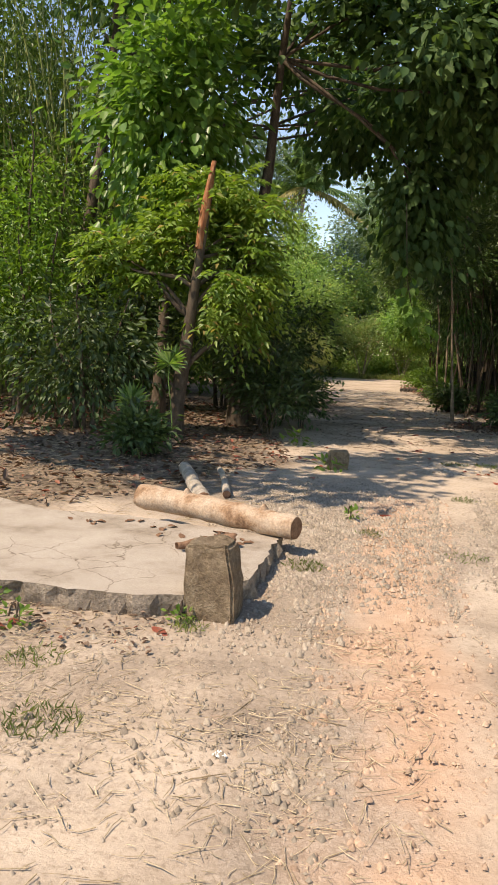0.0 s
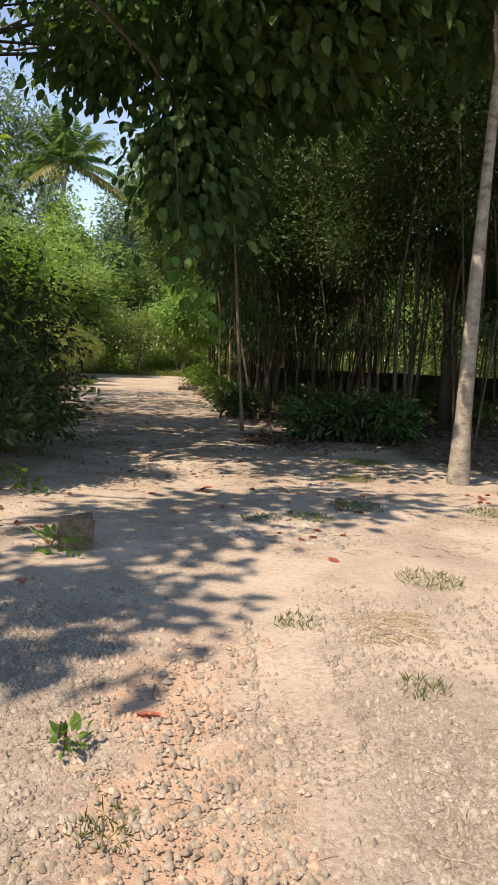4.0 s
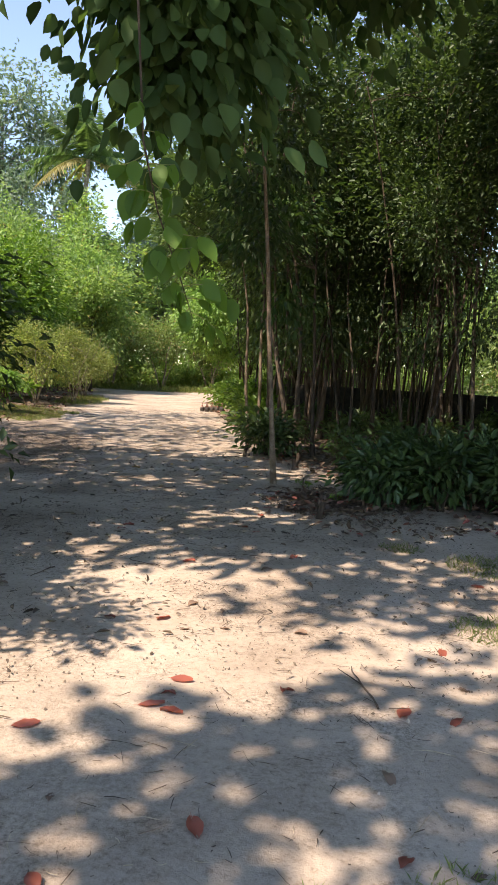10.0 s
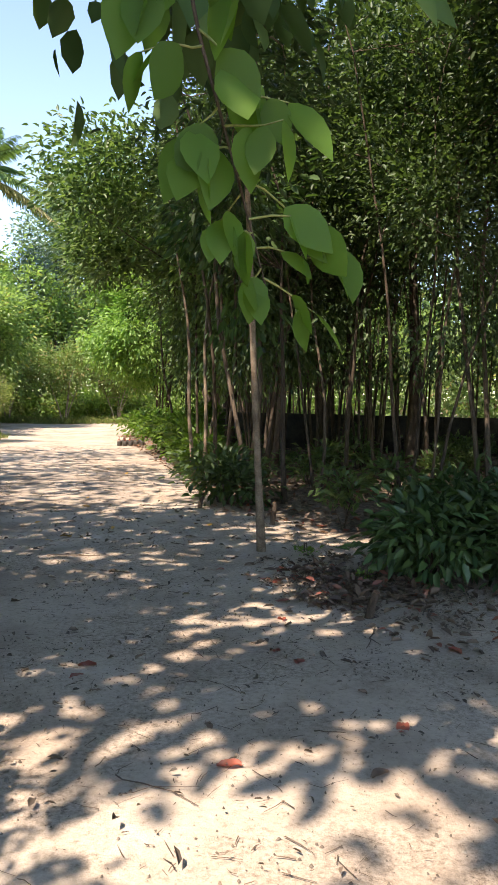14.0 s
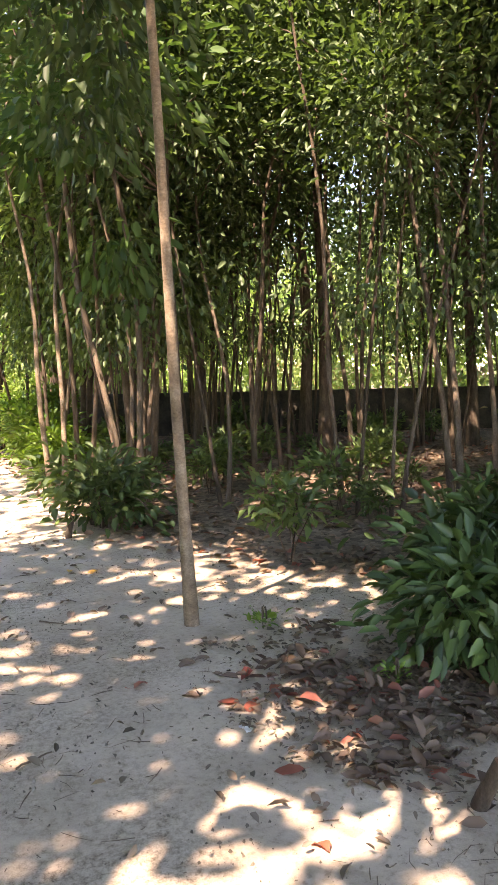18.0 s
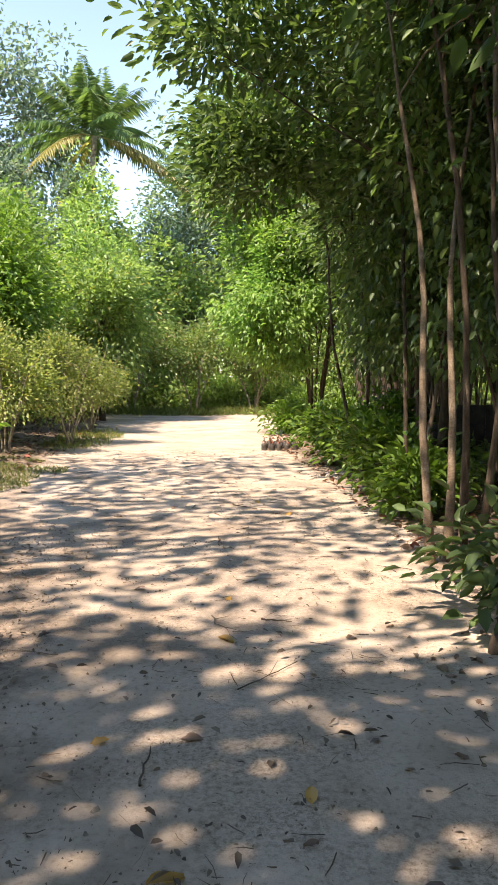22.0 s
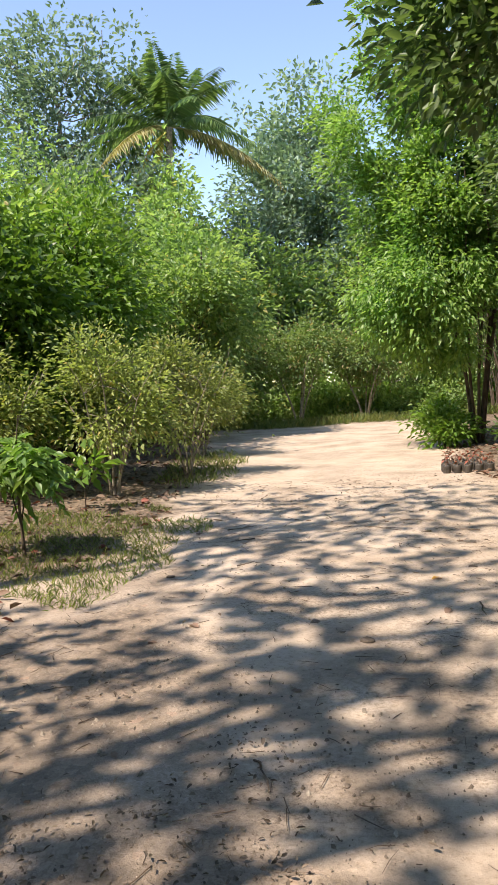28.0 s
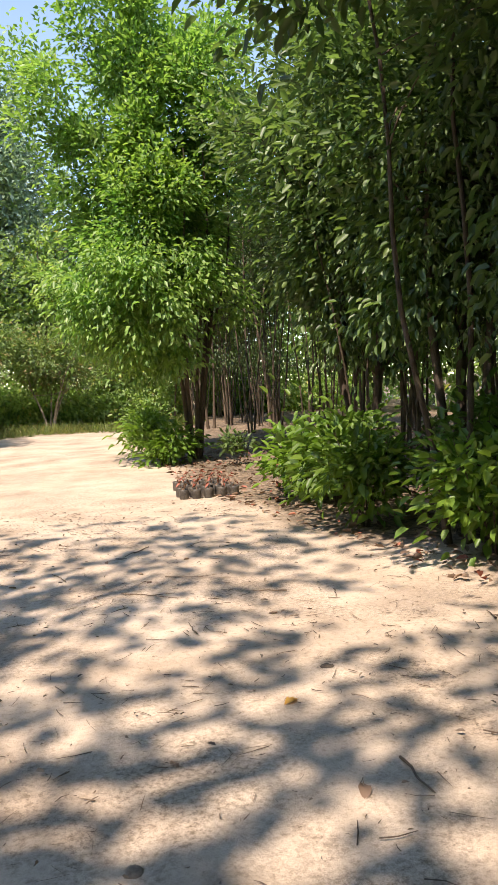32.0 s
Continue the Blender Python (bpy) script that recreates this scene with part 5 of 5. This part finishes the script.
scatter_twigs("twig_litter", 7000, (-3.6, 2.2, 19.0, 33.0), TWIG, "small dark twigs strewn over the sand", 404, (0.015, 0.16), (0.0008, 0.003))


def fallen_stick(x, y, length, radius, turn, seed):
    rng = np.random.default_rng(seed)
    n = 7
    d = np.array([math.cos(turn), math.sin(turn)])
    pts = []
    for i in range(n):
        f = i / (n - 1) - 0.5
        q = np.array([x, y]) + d * length * f + rng.normal(0, 0.018 * length, 2)
        pts.append((q[0] - x, q[1] - y, gh(*q) + radius * 0.8 + 0.006 + rng.uniform(0, 0.006)))
    hp = Heap()
    hp.add(*tube(pts, np.linspace(radius, radius * 0.45, n), 6))
    if length > 0.3:
        e = np.array(pts[4]) + [d[0] * length * 0.2 - d[1] * length * 0.16, d[1] * length * 0.2 + d[0] * length * 0.16, 0.01]
        hp.add(*tube([pts[3], (np.array(pts[3]) + e) / 2, e], [radius * 0.6, radius * 0.5, radius * 0.3], 5))
    ob = new("fallen_stick", hp.mesh("fallen_stick", TWIG, True))
    ob.location = (x, y, 0)
    tagged(ob, "thin dry brown stick lying on the sandy track", "stick", "fallen sticks")


_rng = np.random.default_rng(480)
for _i in range(46):
    _y = _rng.uniform(12, 31)
    _x = _rng.uniform(road_left(_y) + 0.3, min(2.6, road_right(_y)) - 0.1)
    fallen_stick(_x, _y, _rng.uniform(0.12, 0.5), _rng.uniform(0.003, 0.0065), _rng.uniform(0, 6.28), _i)
for _i, (_x, _y, _s) in enumerate(((-2.2, 23.0, 0.05), (-0.95, 23.3, 0.022), (-1.2, 24.0, 0.02), (-1.25, 26.0, 0.03), (-0.95, 25.6, 0.04), (-1.1, 25.75, 0.03), (-2.4, 27.3, 0.04), (0.05, 27.2, 0.03), (-0.2, 22.0, 0.02))):
    rock("soil_clod", _x, _y, gh(_x, _y) - 0.006, _s, 0.4, 700 + _i, "flat dark clod of soil and leaf on the track", "clod", "dark clods on the track", SOIL)


def scatter_grit(name, n, area, mat, label, seed, size, keep):
    rng = np.random.default_rng(seed)
    base = np.array([(1, 0, 0), (0.1, 0.9, 0.2), (-0.9, 0.1, 0.1), (0, -1, 0.1), (0.3, 0.2, 0.9), (-0.4, -0.3, 0.8)])
    base[:4, 2] -= 0.5
    tri = np.array([(0, 1, 4), (1, 2, 4), (2, 5, 4), (2, 3, 5), (3, 0, 5), (0, 4, 5)])
    V, F, k = [], [], 0
    for _ in range(n):
        x, y = rng.uniform(area[0], area[1]), rng.uniform(area[2], area[3])
        if not keep(x, y, rng):
            continue
        r = size[0] * (size[1] / size[0]) ** (rng.random() ** 2.2)
        sc = r * np.array([rng.uniform(0.8, 1.4), rng.uniform(0.7, 1.1), rng.uniform(0.65, 1.05)])
        a = rng.uniform(0, 6.28)
        b = base * sc * rng.uniform(0.75, 1.25, (len(base), 1))
        V.append(np.stack([b[:, 0] * math.cos(a) - b[:, 1] * math.sin(a) + x, b[:, 0] * math.sin(a) + b[:, 1] * math.cos(a) + y, b[:, 2] + gh(x, y) + 0.004 + r * 0.15], 1))
        F.append(tri + k)
        k += len(base)
    return tagged(new(name, mesh_np(name, np.concatenate(V), [np.concatenate(F)], mat)), label, "gravel", kind="stuff")


def gravelly(x, y, rng):
    if rng.random() > (8.9 - y) / 1.2 + 0.5 * noise.noise(Vector((x * 1.3, y * 1.3, 11))) + 0.06 or rng.random() > (x + 1.4) / 0.5:
        return False
    d = max(1 - math.hypot((x - a) / c, (y - b) / e) for a, b, c, e in GRAVEL_AT)
    return rng.random() < 0.42 - 0.4 * max(0.0, min(1.0, (4.5 - y) / 0.9)) + 1.0 * max(0, d) * (1.0 if y > 4.2 else 0.35) + 0.5 * noise.noise(Vector((x, y, 1))) - 0.5 * (abs(x - clay_x(y)) < 0.3) - 0.9 * (abs(x - lane_x(y)) < 0.17 + 0.05 * noise.noise(Vector((x * 4, y * 4, 3))))


scatter_grit("gravel", 95000, (-1.4, 3.2, 2.0, 9.6), STONE, "grey-brown gravel and pebbles over the clay track", 410, (0.005, 0.023), gravelly)
scatter_grit("gravel", 5000, (-2.8, 0.2, 1.6, 4.0), STONE, "fine gravel over dry earth", 413, (0.003, 0.012), gravelly)
scatter_grit("clay_clods", 7000, (-0.4, 1.3, 2.0, 8.0), CLAY, "crumbled orange clay clods in the wheel track", 414, (0.004, 0.022), lambda x, y, rng: abs(x - clay_x(y)) < 0.45 and rng.random() < 0.75 + noise.noise(Vector((x * 3, y * 3, 2))))
scatter_grit("gravel", 7000, (-2.5, 3.0, 9.5, 20), STONE, "loose pebbles over pale sand", 411, (0.003, 0.014), lambda x, y, rng: rng.random() < 0.4 + noise.noise(Vector((x * 0.8, y * 0.8, 1))))
scatter_grit("gravel", 9000, (-3.6, 1.8, 20, 33), STONE, "loose pebbles and clods over pale sand", 412, (0.003, 0.016), lambda x, y, rng: rng.random() < 0.12 + 0.8 * noise.noise(Vector((x * 0.7, y * 0.7, 1))) + 1.3 * max(0, 1 - math.hypot((x + 2.0) / 1.3, (y - 23) / 4)))


scatter_grit("soil_crumbs", 26000, (-3.8, 0.6, 18.2, 27), SOIL, "dark crumbled soil beside the track", 415, (0.003, 0.012), lambda x, y, rng: rng.random() < 1.15 - 0.9 * math.hypot((x + 1.8) / 1.4, (y - 21.4) / 3.2) + 0.9 * noise.noise(Vector((x * 1.1, y * 1.1, 6))))


def leaf_carpet(name, n, inside, area, label, seed, size, mat=None):
    rng = np.random.default_rng(seed)
    P = []
    while len(P) < n:
        x, y = rng.uniform(area[0], area[1]), rng.uniform(area[2], area[3])
        if inside(x, y):
            P.append((x, y, gh(x, y) + rng.uniform(0.008, 0.04)))
    P = np.array(P)
    D = rng.normal(0, 1, P.shape) * [1, 1, 0.25]
    hp = Heap()
    hp.add(*leaves(P, D, rng.uniform(size[0], size[1], n), 0.45, rng, fold=0.3, curl=0.1, fine="hex"))
    return tagged(new(name, hp.mesh(name, mat or BROWN_LEAF)), label, "litter", kind="stuff")


leaf_carpet("leaf_litter", 9000, lambda x, y: x > road_right(y) + 0.05 and (y > 16.2 or x > 4.6), (1.2, 10, 13, 40), "brown dead leaves covering the grove floor", 420, (0.05, 0.12))
leaf_carpet("leaf_litter", 420, lambda x, y: math.hypot((x - 2.3) / 0.7, (y - 17.25) / 0.9) < 0.8 + 0.7 * noise.noise(Vector((x * 2, y * 2, 8))), (1.2, 3.3, 15.9, 18.8), "heap of brown and red dead leaves at the track edge", 423, (0.05, 0.12))
leaf_carpet("leaf_litter", 1500, lambda x, y: math.hypot((x - 2.35) / 0.8, (y - 17.2) / 1.0) < 0.85 + 0.8 * noise.noise(Vector((x * 2.5, y * 2.5, 8))), (1.2, 3.4, 15.9, 18.8), "crumbled dead leaf bits in the heap at the track edge", 433, (0.015, 0.045), SCRAP_LEAF)
leaf_carpet("leaf_litter", 420, lambda x, y: noise.noise(Vector((x * 1.6, y * 1.6, 8))) > -0.15, (2.0, 4.8, 15.6, 18.2), "thin scatter of dead leaves round the bushes", 426, (0.04, 0.1))
leaf_carpet("leaf_litter", 6000, lambda x, y: x < road_left(y) - 0.1 and not (y < 6.2 and x > -4.5), (-8, -0.6, 6, 19), "brown and red dead leaves under the trees", 421, (0.05, 0.12))
scatter_grit("soil_crumbs", 22000, (-0.9, 3.3, 12.0, 20.5), SOIL, "dark crumbs of soil and bark over pale sand", 416, (0.002, 0.009), lambda x, y, rng: rng.random() < 0.3 + 1.1 * noise.noise(Vector((x * 1.4, y * 1.4, 16))))
leaf_carpet("leaf_litter", 900, lambda x, y: x < road_right(y) and noise.noise(Vector((x * 1.1, y * 1.1, 18))) > -0.25, (-1.2, 3.3, 12.4, 21.5), "small brown scraps of dead leaf strewn over the sand", 427, (0.012, 0.04), SCRAP_LEAF)
leaf_carpet("leaf_litter", 260, lambda x, y: x < road_right(y), (-1.2, 3.3, 13.0, 22.0), "dark curled dead leaves strewn over the sand", 428, (0.04, 0.085), SCRAP_LEAF)
leaf_carpet("leaf_litter", 450, lambda x, y: road_left(y) < x < road_right(y), (-3.4, 1.8, 21.5, 33.0), "dark scraps of dead leaf strewn over the track", 429, (0.012, 0.045), SCRAP_LEAF)
leaf_carpet("leaf_litter", 300, lambda x, y: True, (-3.2, -0.95, 3.3, 3.83), "dead leaves and scraps along the slab's front", 425, (0.02, 0.055))
leaf_carpet("leaf_litter", 2400, lambda x, y: math.hypot((x + 1.9) / 1.5, (y - 22.0) / 3.6) < 0.6 + 0.6 * noise.noise(Vector((x * 1.3, y * 1.3, 8))), (-4, -1, 19, 28), "dark debris and dead leaves beside the track", 424, (0.01, 0.032), SCRAP_LEAF)
leaf_carpet("leaf_litter", 2500, lambda x, y: x < road_left(y) - 0.1, (-9, -2.4, 26, 44), "brown dead leaves under the shrubs", 422, (0.06, 0.14))


def grass_patch(name, n, inside, area, label, seed, h, kind="stuff", group=""):
    rng = np.random.default_rng(seed)
    P = []
    while len(P) < n:
        x, y = rng.uniform(area[0], area[1]), rng.uniform(area[2], area[3])
        if inside(x, y):
            P.append((x, y, gh(x, y) - 0.005))
    P = np.array(P)
    D = rng.normal(0, 0.38, P.shape) + [0, 0, 0.9]
    hp = Heap()
    hp.add(*leaves(P, D, rng.uniform(h[0], h[1], n), 0.032, rng, curl=0.25))
    return tagged(new(name, hp.mesh(name, GRASS)), label, "grass", group, kind)


def in_lobe(cx, cy, rx, ry):
    return lambda x, y: ((x - cx) / rx) ** 2 + ((y - cy) / ry) ** 2 < 0.75 + 0.7 * noise.noise(Vector((x * 1.5, y * 1.5, 4)))


grass_patch("grass", 10000, in_lobe(-3.7, 28.6, 1.5, 2.3), (-5.6, -2.0, 26, 32), "short yellow-green grass beside the track", 430, (0.03, 0.1))
grass_patch("grass", 5000, lambda x, y: 47.3 + 0.5 * math.sin(x) < y < 49.5, (-5, 6, 46, 50), "strip of dry grass at the track's end", 431, (0.15, 0.4))
grass_patch("grass", 1200, in_lobe(-3.0, 35.6, 0.8, 3.0), (-4.4, -2.0, 32, 39), "thin dry grass under the shrubs", 432, (0.08, 0.2))
for _i, (_x, _y, _r) in enumerate(((1.15, 10.75, 0.2), (1.65, 10.85, 0.22), (1.0, 8.1, 0.16), (1.42, 7.2, 0.16), (0.05, 6.25, 0.14), (0.75, 5.7, 0.15), (2.2, 11.4, 0.3), (2.7, 13.2, 0.35), (3.2, 14.6, 0.4), (2.6, 15.2, 0.2), (3.6, 11.2, 0.3), (2.1, 8.9, 0.25), (-0.4, 5.1, 0.2), (-0.9, 3.75, 0.15), (-1.5, 3.2, 0.15), (-1.2, 2.6, 0.2))):
    grass_patch("grass_tuft", int(240 * (_r / 0.2) ** 2), in_lobe(_x, _y, _r, _r), (_x - _r * 1.3, _x + _r * 1.3, _y - _r * 1.3, _y + _r * 1.3), "small tuft of half-dry grass on the track", 440 + _i, (0.02, 0.065), "stuff", "grass tufts")


def seedling(x, y, s, seed):
    return grow("seedling", x, y, "small broad-leaved green seedling on bare ground", "plant", seed, 0.05 * s, 0.003, [((0, 0, 0.055 * s), (0.09 * s, 0.09 * s, 0.04 * s), 9)], (0.06 * s, 0.5), LEAF_WEED,
                limbs=2, per=4, spread=0.04 * s, droop=0.3, fine=True, group="seedlings")


for _i, (_x, _y, _s) in enumerate(((-2.05, 3.75, 1.0), (-1.75, 3.55, 0.9), (-1.62, 5.5, 0.8), (-0.5, 9.55, 1.6), (-0.15, 6.7, 0.9), (-1.15, 11.9, 2.0), (2.2, 18.4, 1.0), (2.45, 17.4, 0.7), (-0.95, 3.8, 0.7))):
    seedling(_x, _y, _s, 460 + _i)
_rng = np.random.default_rng(470)
_src = [grow("undergrowth_plant", 3.0 + _k, 19.6 + _k, "knee-high leafy plant on the shaded grove floor", "plant", 470 + _k, 0.5, 0.008, [((0, 0, 0.42), (0.38, 0.38, 0.3), 26)], (0.12, 0.45), LEAF_EDGE,
             stems=3, fork=0.2, limbs=4, per=9, spread=0.1, droop=0.4, group="undergrowth plants", shell=0.1) for _k in range(3)]
for _i in range(60):
    _y = _rng.uniform(17.5, 36)
    _x = tree_line(_y) + 0.9 + _rng.random() ** 1.1 * 6.5
    _c = copy_thing(_src[_i % 3], pose(_x, _y, gh(_x, _y), 0, 0, _rng.uniform(0, 360)))
    _k = _rng.uniform(0.5, 1.1)
    _c.scale = (_k, _k, _k)


def nursery_bag():
    ob = root("nursery_bag", 0, 0, 0, "black plastic nursery bag with a dried seedling", "plant pot", "nursery bags")
    n = 10
    prof = [(0.058, 0.0), (0.066, 0.04), (0.064, 0.09), (0.068, 0.13), (0.062, 0.132), (0.058, 0.115)]
    ang = np.arange(n) * 2 * np.pi / n
    V = np.concatenate([np.stack([r * np.cos(ang), r * np.sin(ang), np.full(n, z)], 1) for r, z in prof])
    Q = np.array([[i * n + j, i * n + (j + 1) % n, (i + 1) * n + (j + 1) % n, (i + 1) * n + j] for i in range(len(prof) - 1) for j in range(n)])
    put("bag", mesh_np("bag", V, [Q], BAG, True), ob)
    V = np.concatenate([np.stack([0.06 * np.cos(ang), 0.06 * np.sin(ang), np.full(n, 0.115)], 1), [[0, 0, 0.125]]])
    put("soil", mesh_np("soil", V, [np.array([[i, (i + 1) % n, n] for i in range(n)])], TWIG), ob)
    rng = np.random.default_rng(9)
    hp = Heap()
    hp.add(*tube([(0, 0, 0.11), (0.01, 0, 0.19), (0.0, 0.01, 0.26)], [0.004, 0.003, 0.002], 4))
    P = np.array([(0, 0, z) for z in (0.16, 0.19, 0.22, 0.24, 0.26)])
    hp.add(*leaves(P, rng.normal(0, 1, (5, 3)) + [0, 0, -0.3], 0.09, 0.4, rng))
    put("seedling", hp.mesh("seedling", BROWN_LEAF), ob, "dried brown seedling")
    return ob


BAG = rough_mat("black_plastic", [(0.3, (0.03, 0.027, 0.025)), (0.7, (0.13, 0.11, 0.09))], 8, rough=0.45, bump=0.2)
_bag = nursery_bag()
_first = True
for _a in range(5):
    for _b in range(6):
        _x, _y = 1.06 + 0.155 * _a + 0.02 * (_b % 2), 33.1 + 0.22 * _b + 0.01 * (_a % 3) - 0.05 * _a
        if _x < 1.05 + 0.06 * _b * 0.5 or _b > 5 - 0.2 * _a:
            continue
        _m = pose(_x, _y, gh(_x, _y) - 0.004, 0, 0, _a * 77 + _b * 131)
        if _first:
            _bag.matrix_basis = _m
            _first = False
        else:
            copy_thing(_bag, _m)


def fan_palm(x, y):
    rng = np.random.default_rng(12)
    ob = root("fan_palm", x, y, gh(x, y), "young fan palm with round pleated green leaves", "palm")
    for a, ln, el in ((2.0, 1.15, 1.35), (3.6, 0.8, 0.8)):
        tip = np.array([math.cos(a) * math.cos(el), math.sin(a) * math.cos(el), math.sin(el)]) * ln
        hp = Heap()
        hp.add(*tube(bent((0, 0, 0), tip, rng, 5, 0.04), np.linspace(0.012, 0.006, 5), 5))
        k = 22
        th = np.linspace(-2.3, 2.3, k)
        f = unit(np.array([0.1, -0.9, 0.35]))
        u = unit(np.cross(f, [1.0, 0, 0.1]))
        u = -u if u[2] < 0 else u
        s = np.cross(u, f)
        D = np.cos(th)[:, None] * u + np.sin(th)[:, None] * s + 0.12 * f
        hp.add(*leaves(np.tile(tip, (k, 1)), D, 0.28 + 0.04 * np.cos(th), 0.27, rng, fold=0.2, curl=0.05))
        put("fan", hp.mesh("fan", LEAF_BRIGHT), ob)


fan_palm(-2.85, 10.35)


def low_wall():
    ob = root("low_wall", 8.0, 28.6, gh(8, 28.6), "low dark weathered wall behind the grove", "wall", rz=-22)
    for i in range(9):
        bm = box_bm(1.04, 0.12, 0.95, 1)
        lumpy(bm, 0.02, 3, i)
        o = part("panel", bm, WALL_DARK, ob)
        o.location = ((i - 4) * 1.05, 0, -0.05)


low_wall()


def plastic_scrap(x, y, z, s, seed, label):
    bm = bmesh.new()
    bmesh.ops.create_grid(bm, x_segments=9, y_segments=7, size=0.5)
    bmesh.ops.scale(bm, vec=(s, s * 0.6, 1), verts=bm.verts)
    for v in bm.verts:
        v.co.z += s * 0.35 * abs(noise.noise(Vector((v.co.x * 5 / s, v.co.y * 5 / s, seed)))) + s * 0.1
    bmesh.ops.solidify(bm, geom=bm.faces[:], thickness=0.004)
    me = bpy.data.meshes.new("plastic_scrap")
    bm.to_mesh(me)
    bm.free()
    me.materials.append(PLASTIC)
    ob = new("plastic_scrap", me)
    ob.matrix_basis = pose(x, y, z, 0, 0, seed * 50)
    tagged(ob, label, "litter")


PLASTIC = rough_mat("white_plastic", [(0.3, (0.6, 0.58, 0.54)), (0.7, (0.78, 0.77, 0.74))], 6, rough=0.4, bump=0.1)
plastic_scrap(-3.3, 10.75, gh(-3.3, 10.75), 0.42, 1, "crumpled white plastic sack on the litter")
plastic_scrap(1.61, 17.32, gh(1.6, 17.3), 0.06, 2, "small scrap of white foil on the sand")
plastic_scrap(-0.47, 2.54, gh(-0.47, 2.54), 0.05, 3, "small scrap of white paper on dirt")


def cut_stump(x, y, h, r, seed):
    rng = np.random.default_rng(seed)
    ob = root("cut_stump", x, y, gh(x, y), "short grey sapling stump cut off low", "stump", "cut stumps")
    p = bent((0, 0, -0.03), (rng.normal(0, 0.05), rng.normal(0, 0.05), h), rng, 6, 0.04)
    V, Q = tube(p, np.linspace(r * 1.4, r, 6), 10)
    put("trunk", mesh_np("trunk", V, [Q], BARK, True), ob)
    V = np.concatenate([V[-10:], [p[-1] + [0, 0, 0.004]]])
    put("cut_end", mesh_np("cut_end", V, [np.array([[i, (i + 1) % 10, 10] for i in range(10)])], WOOD_END), ob)


for _i, (_x, _y, _h) in enumerate(((1.66, 21.45, 0.22), (2.0, 21.9, 0.18), (2.4, 20.4, 0.2), (2.1, 16.45, 0.2), (2.3, 20.1, 0.16))):
    cut_stump(_x, _y, _h, 0.024, 500 + _i)
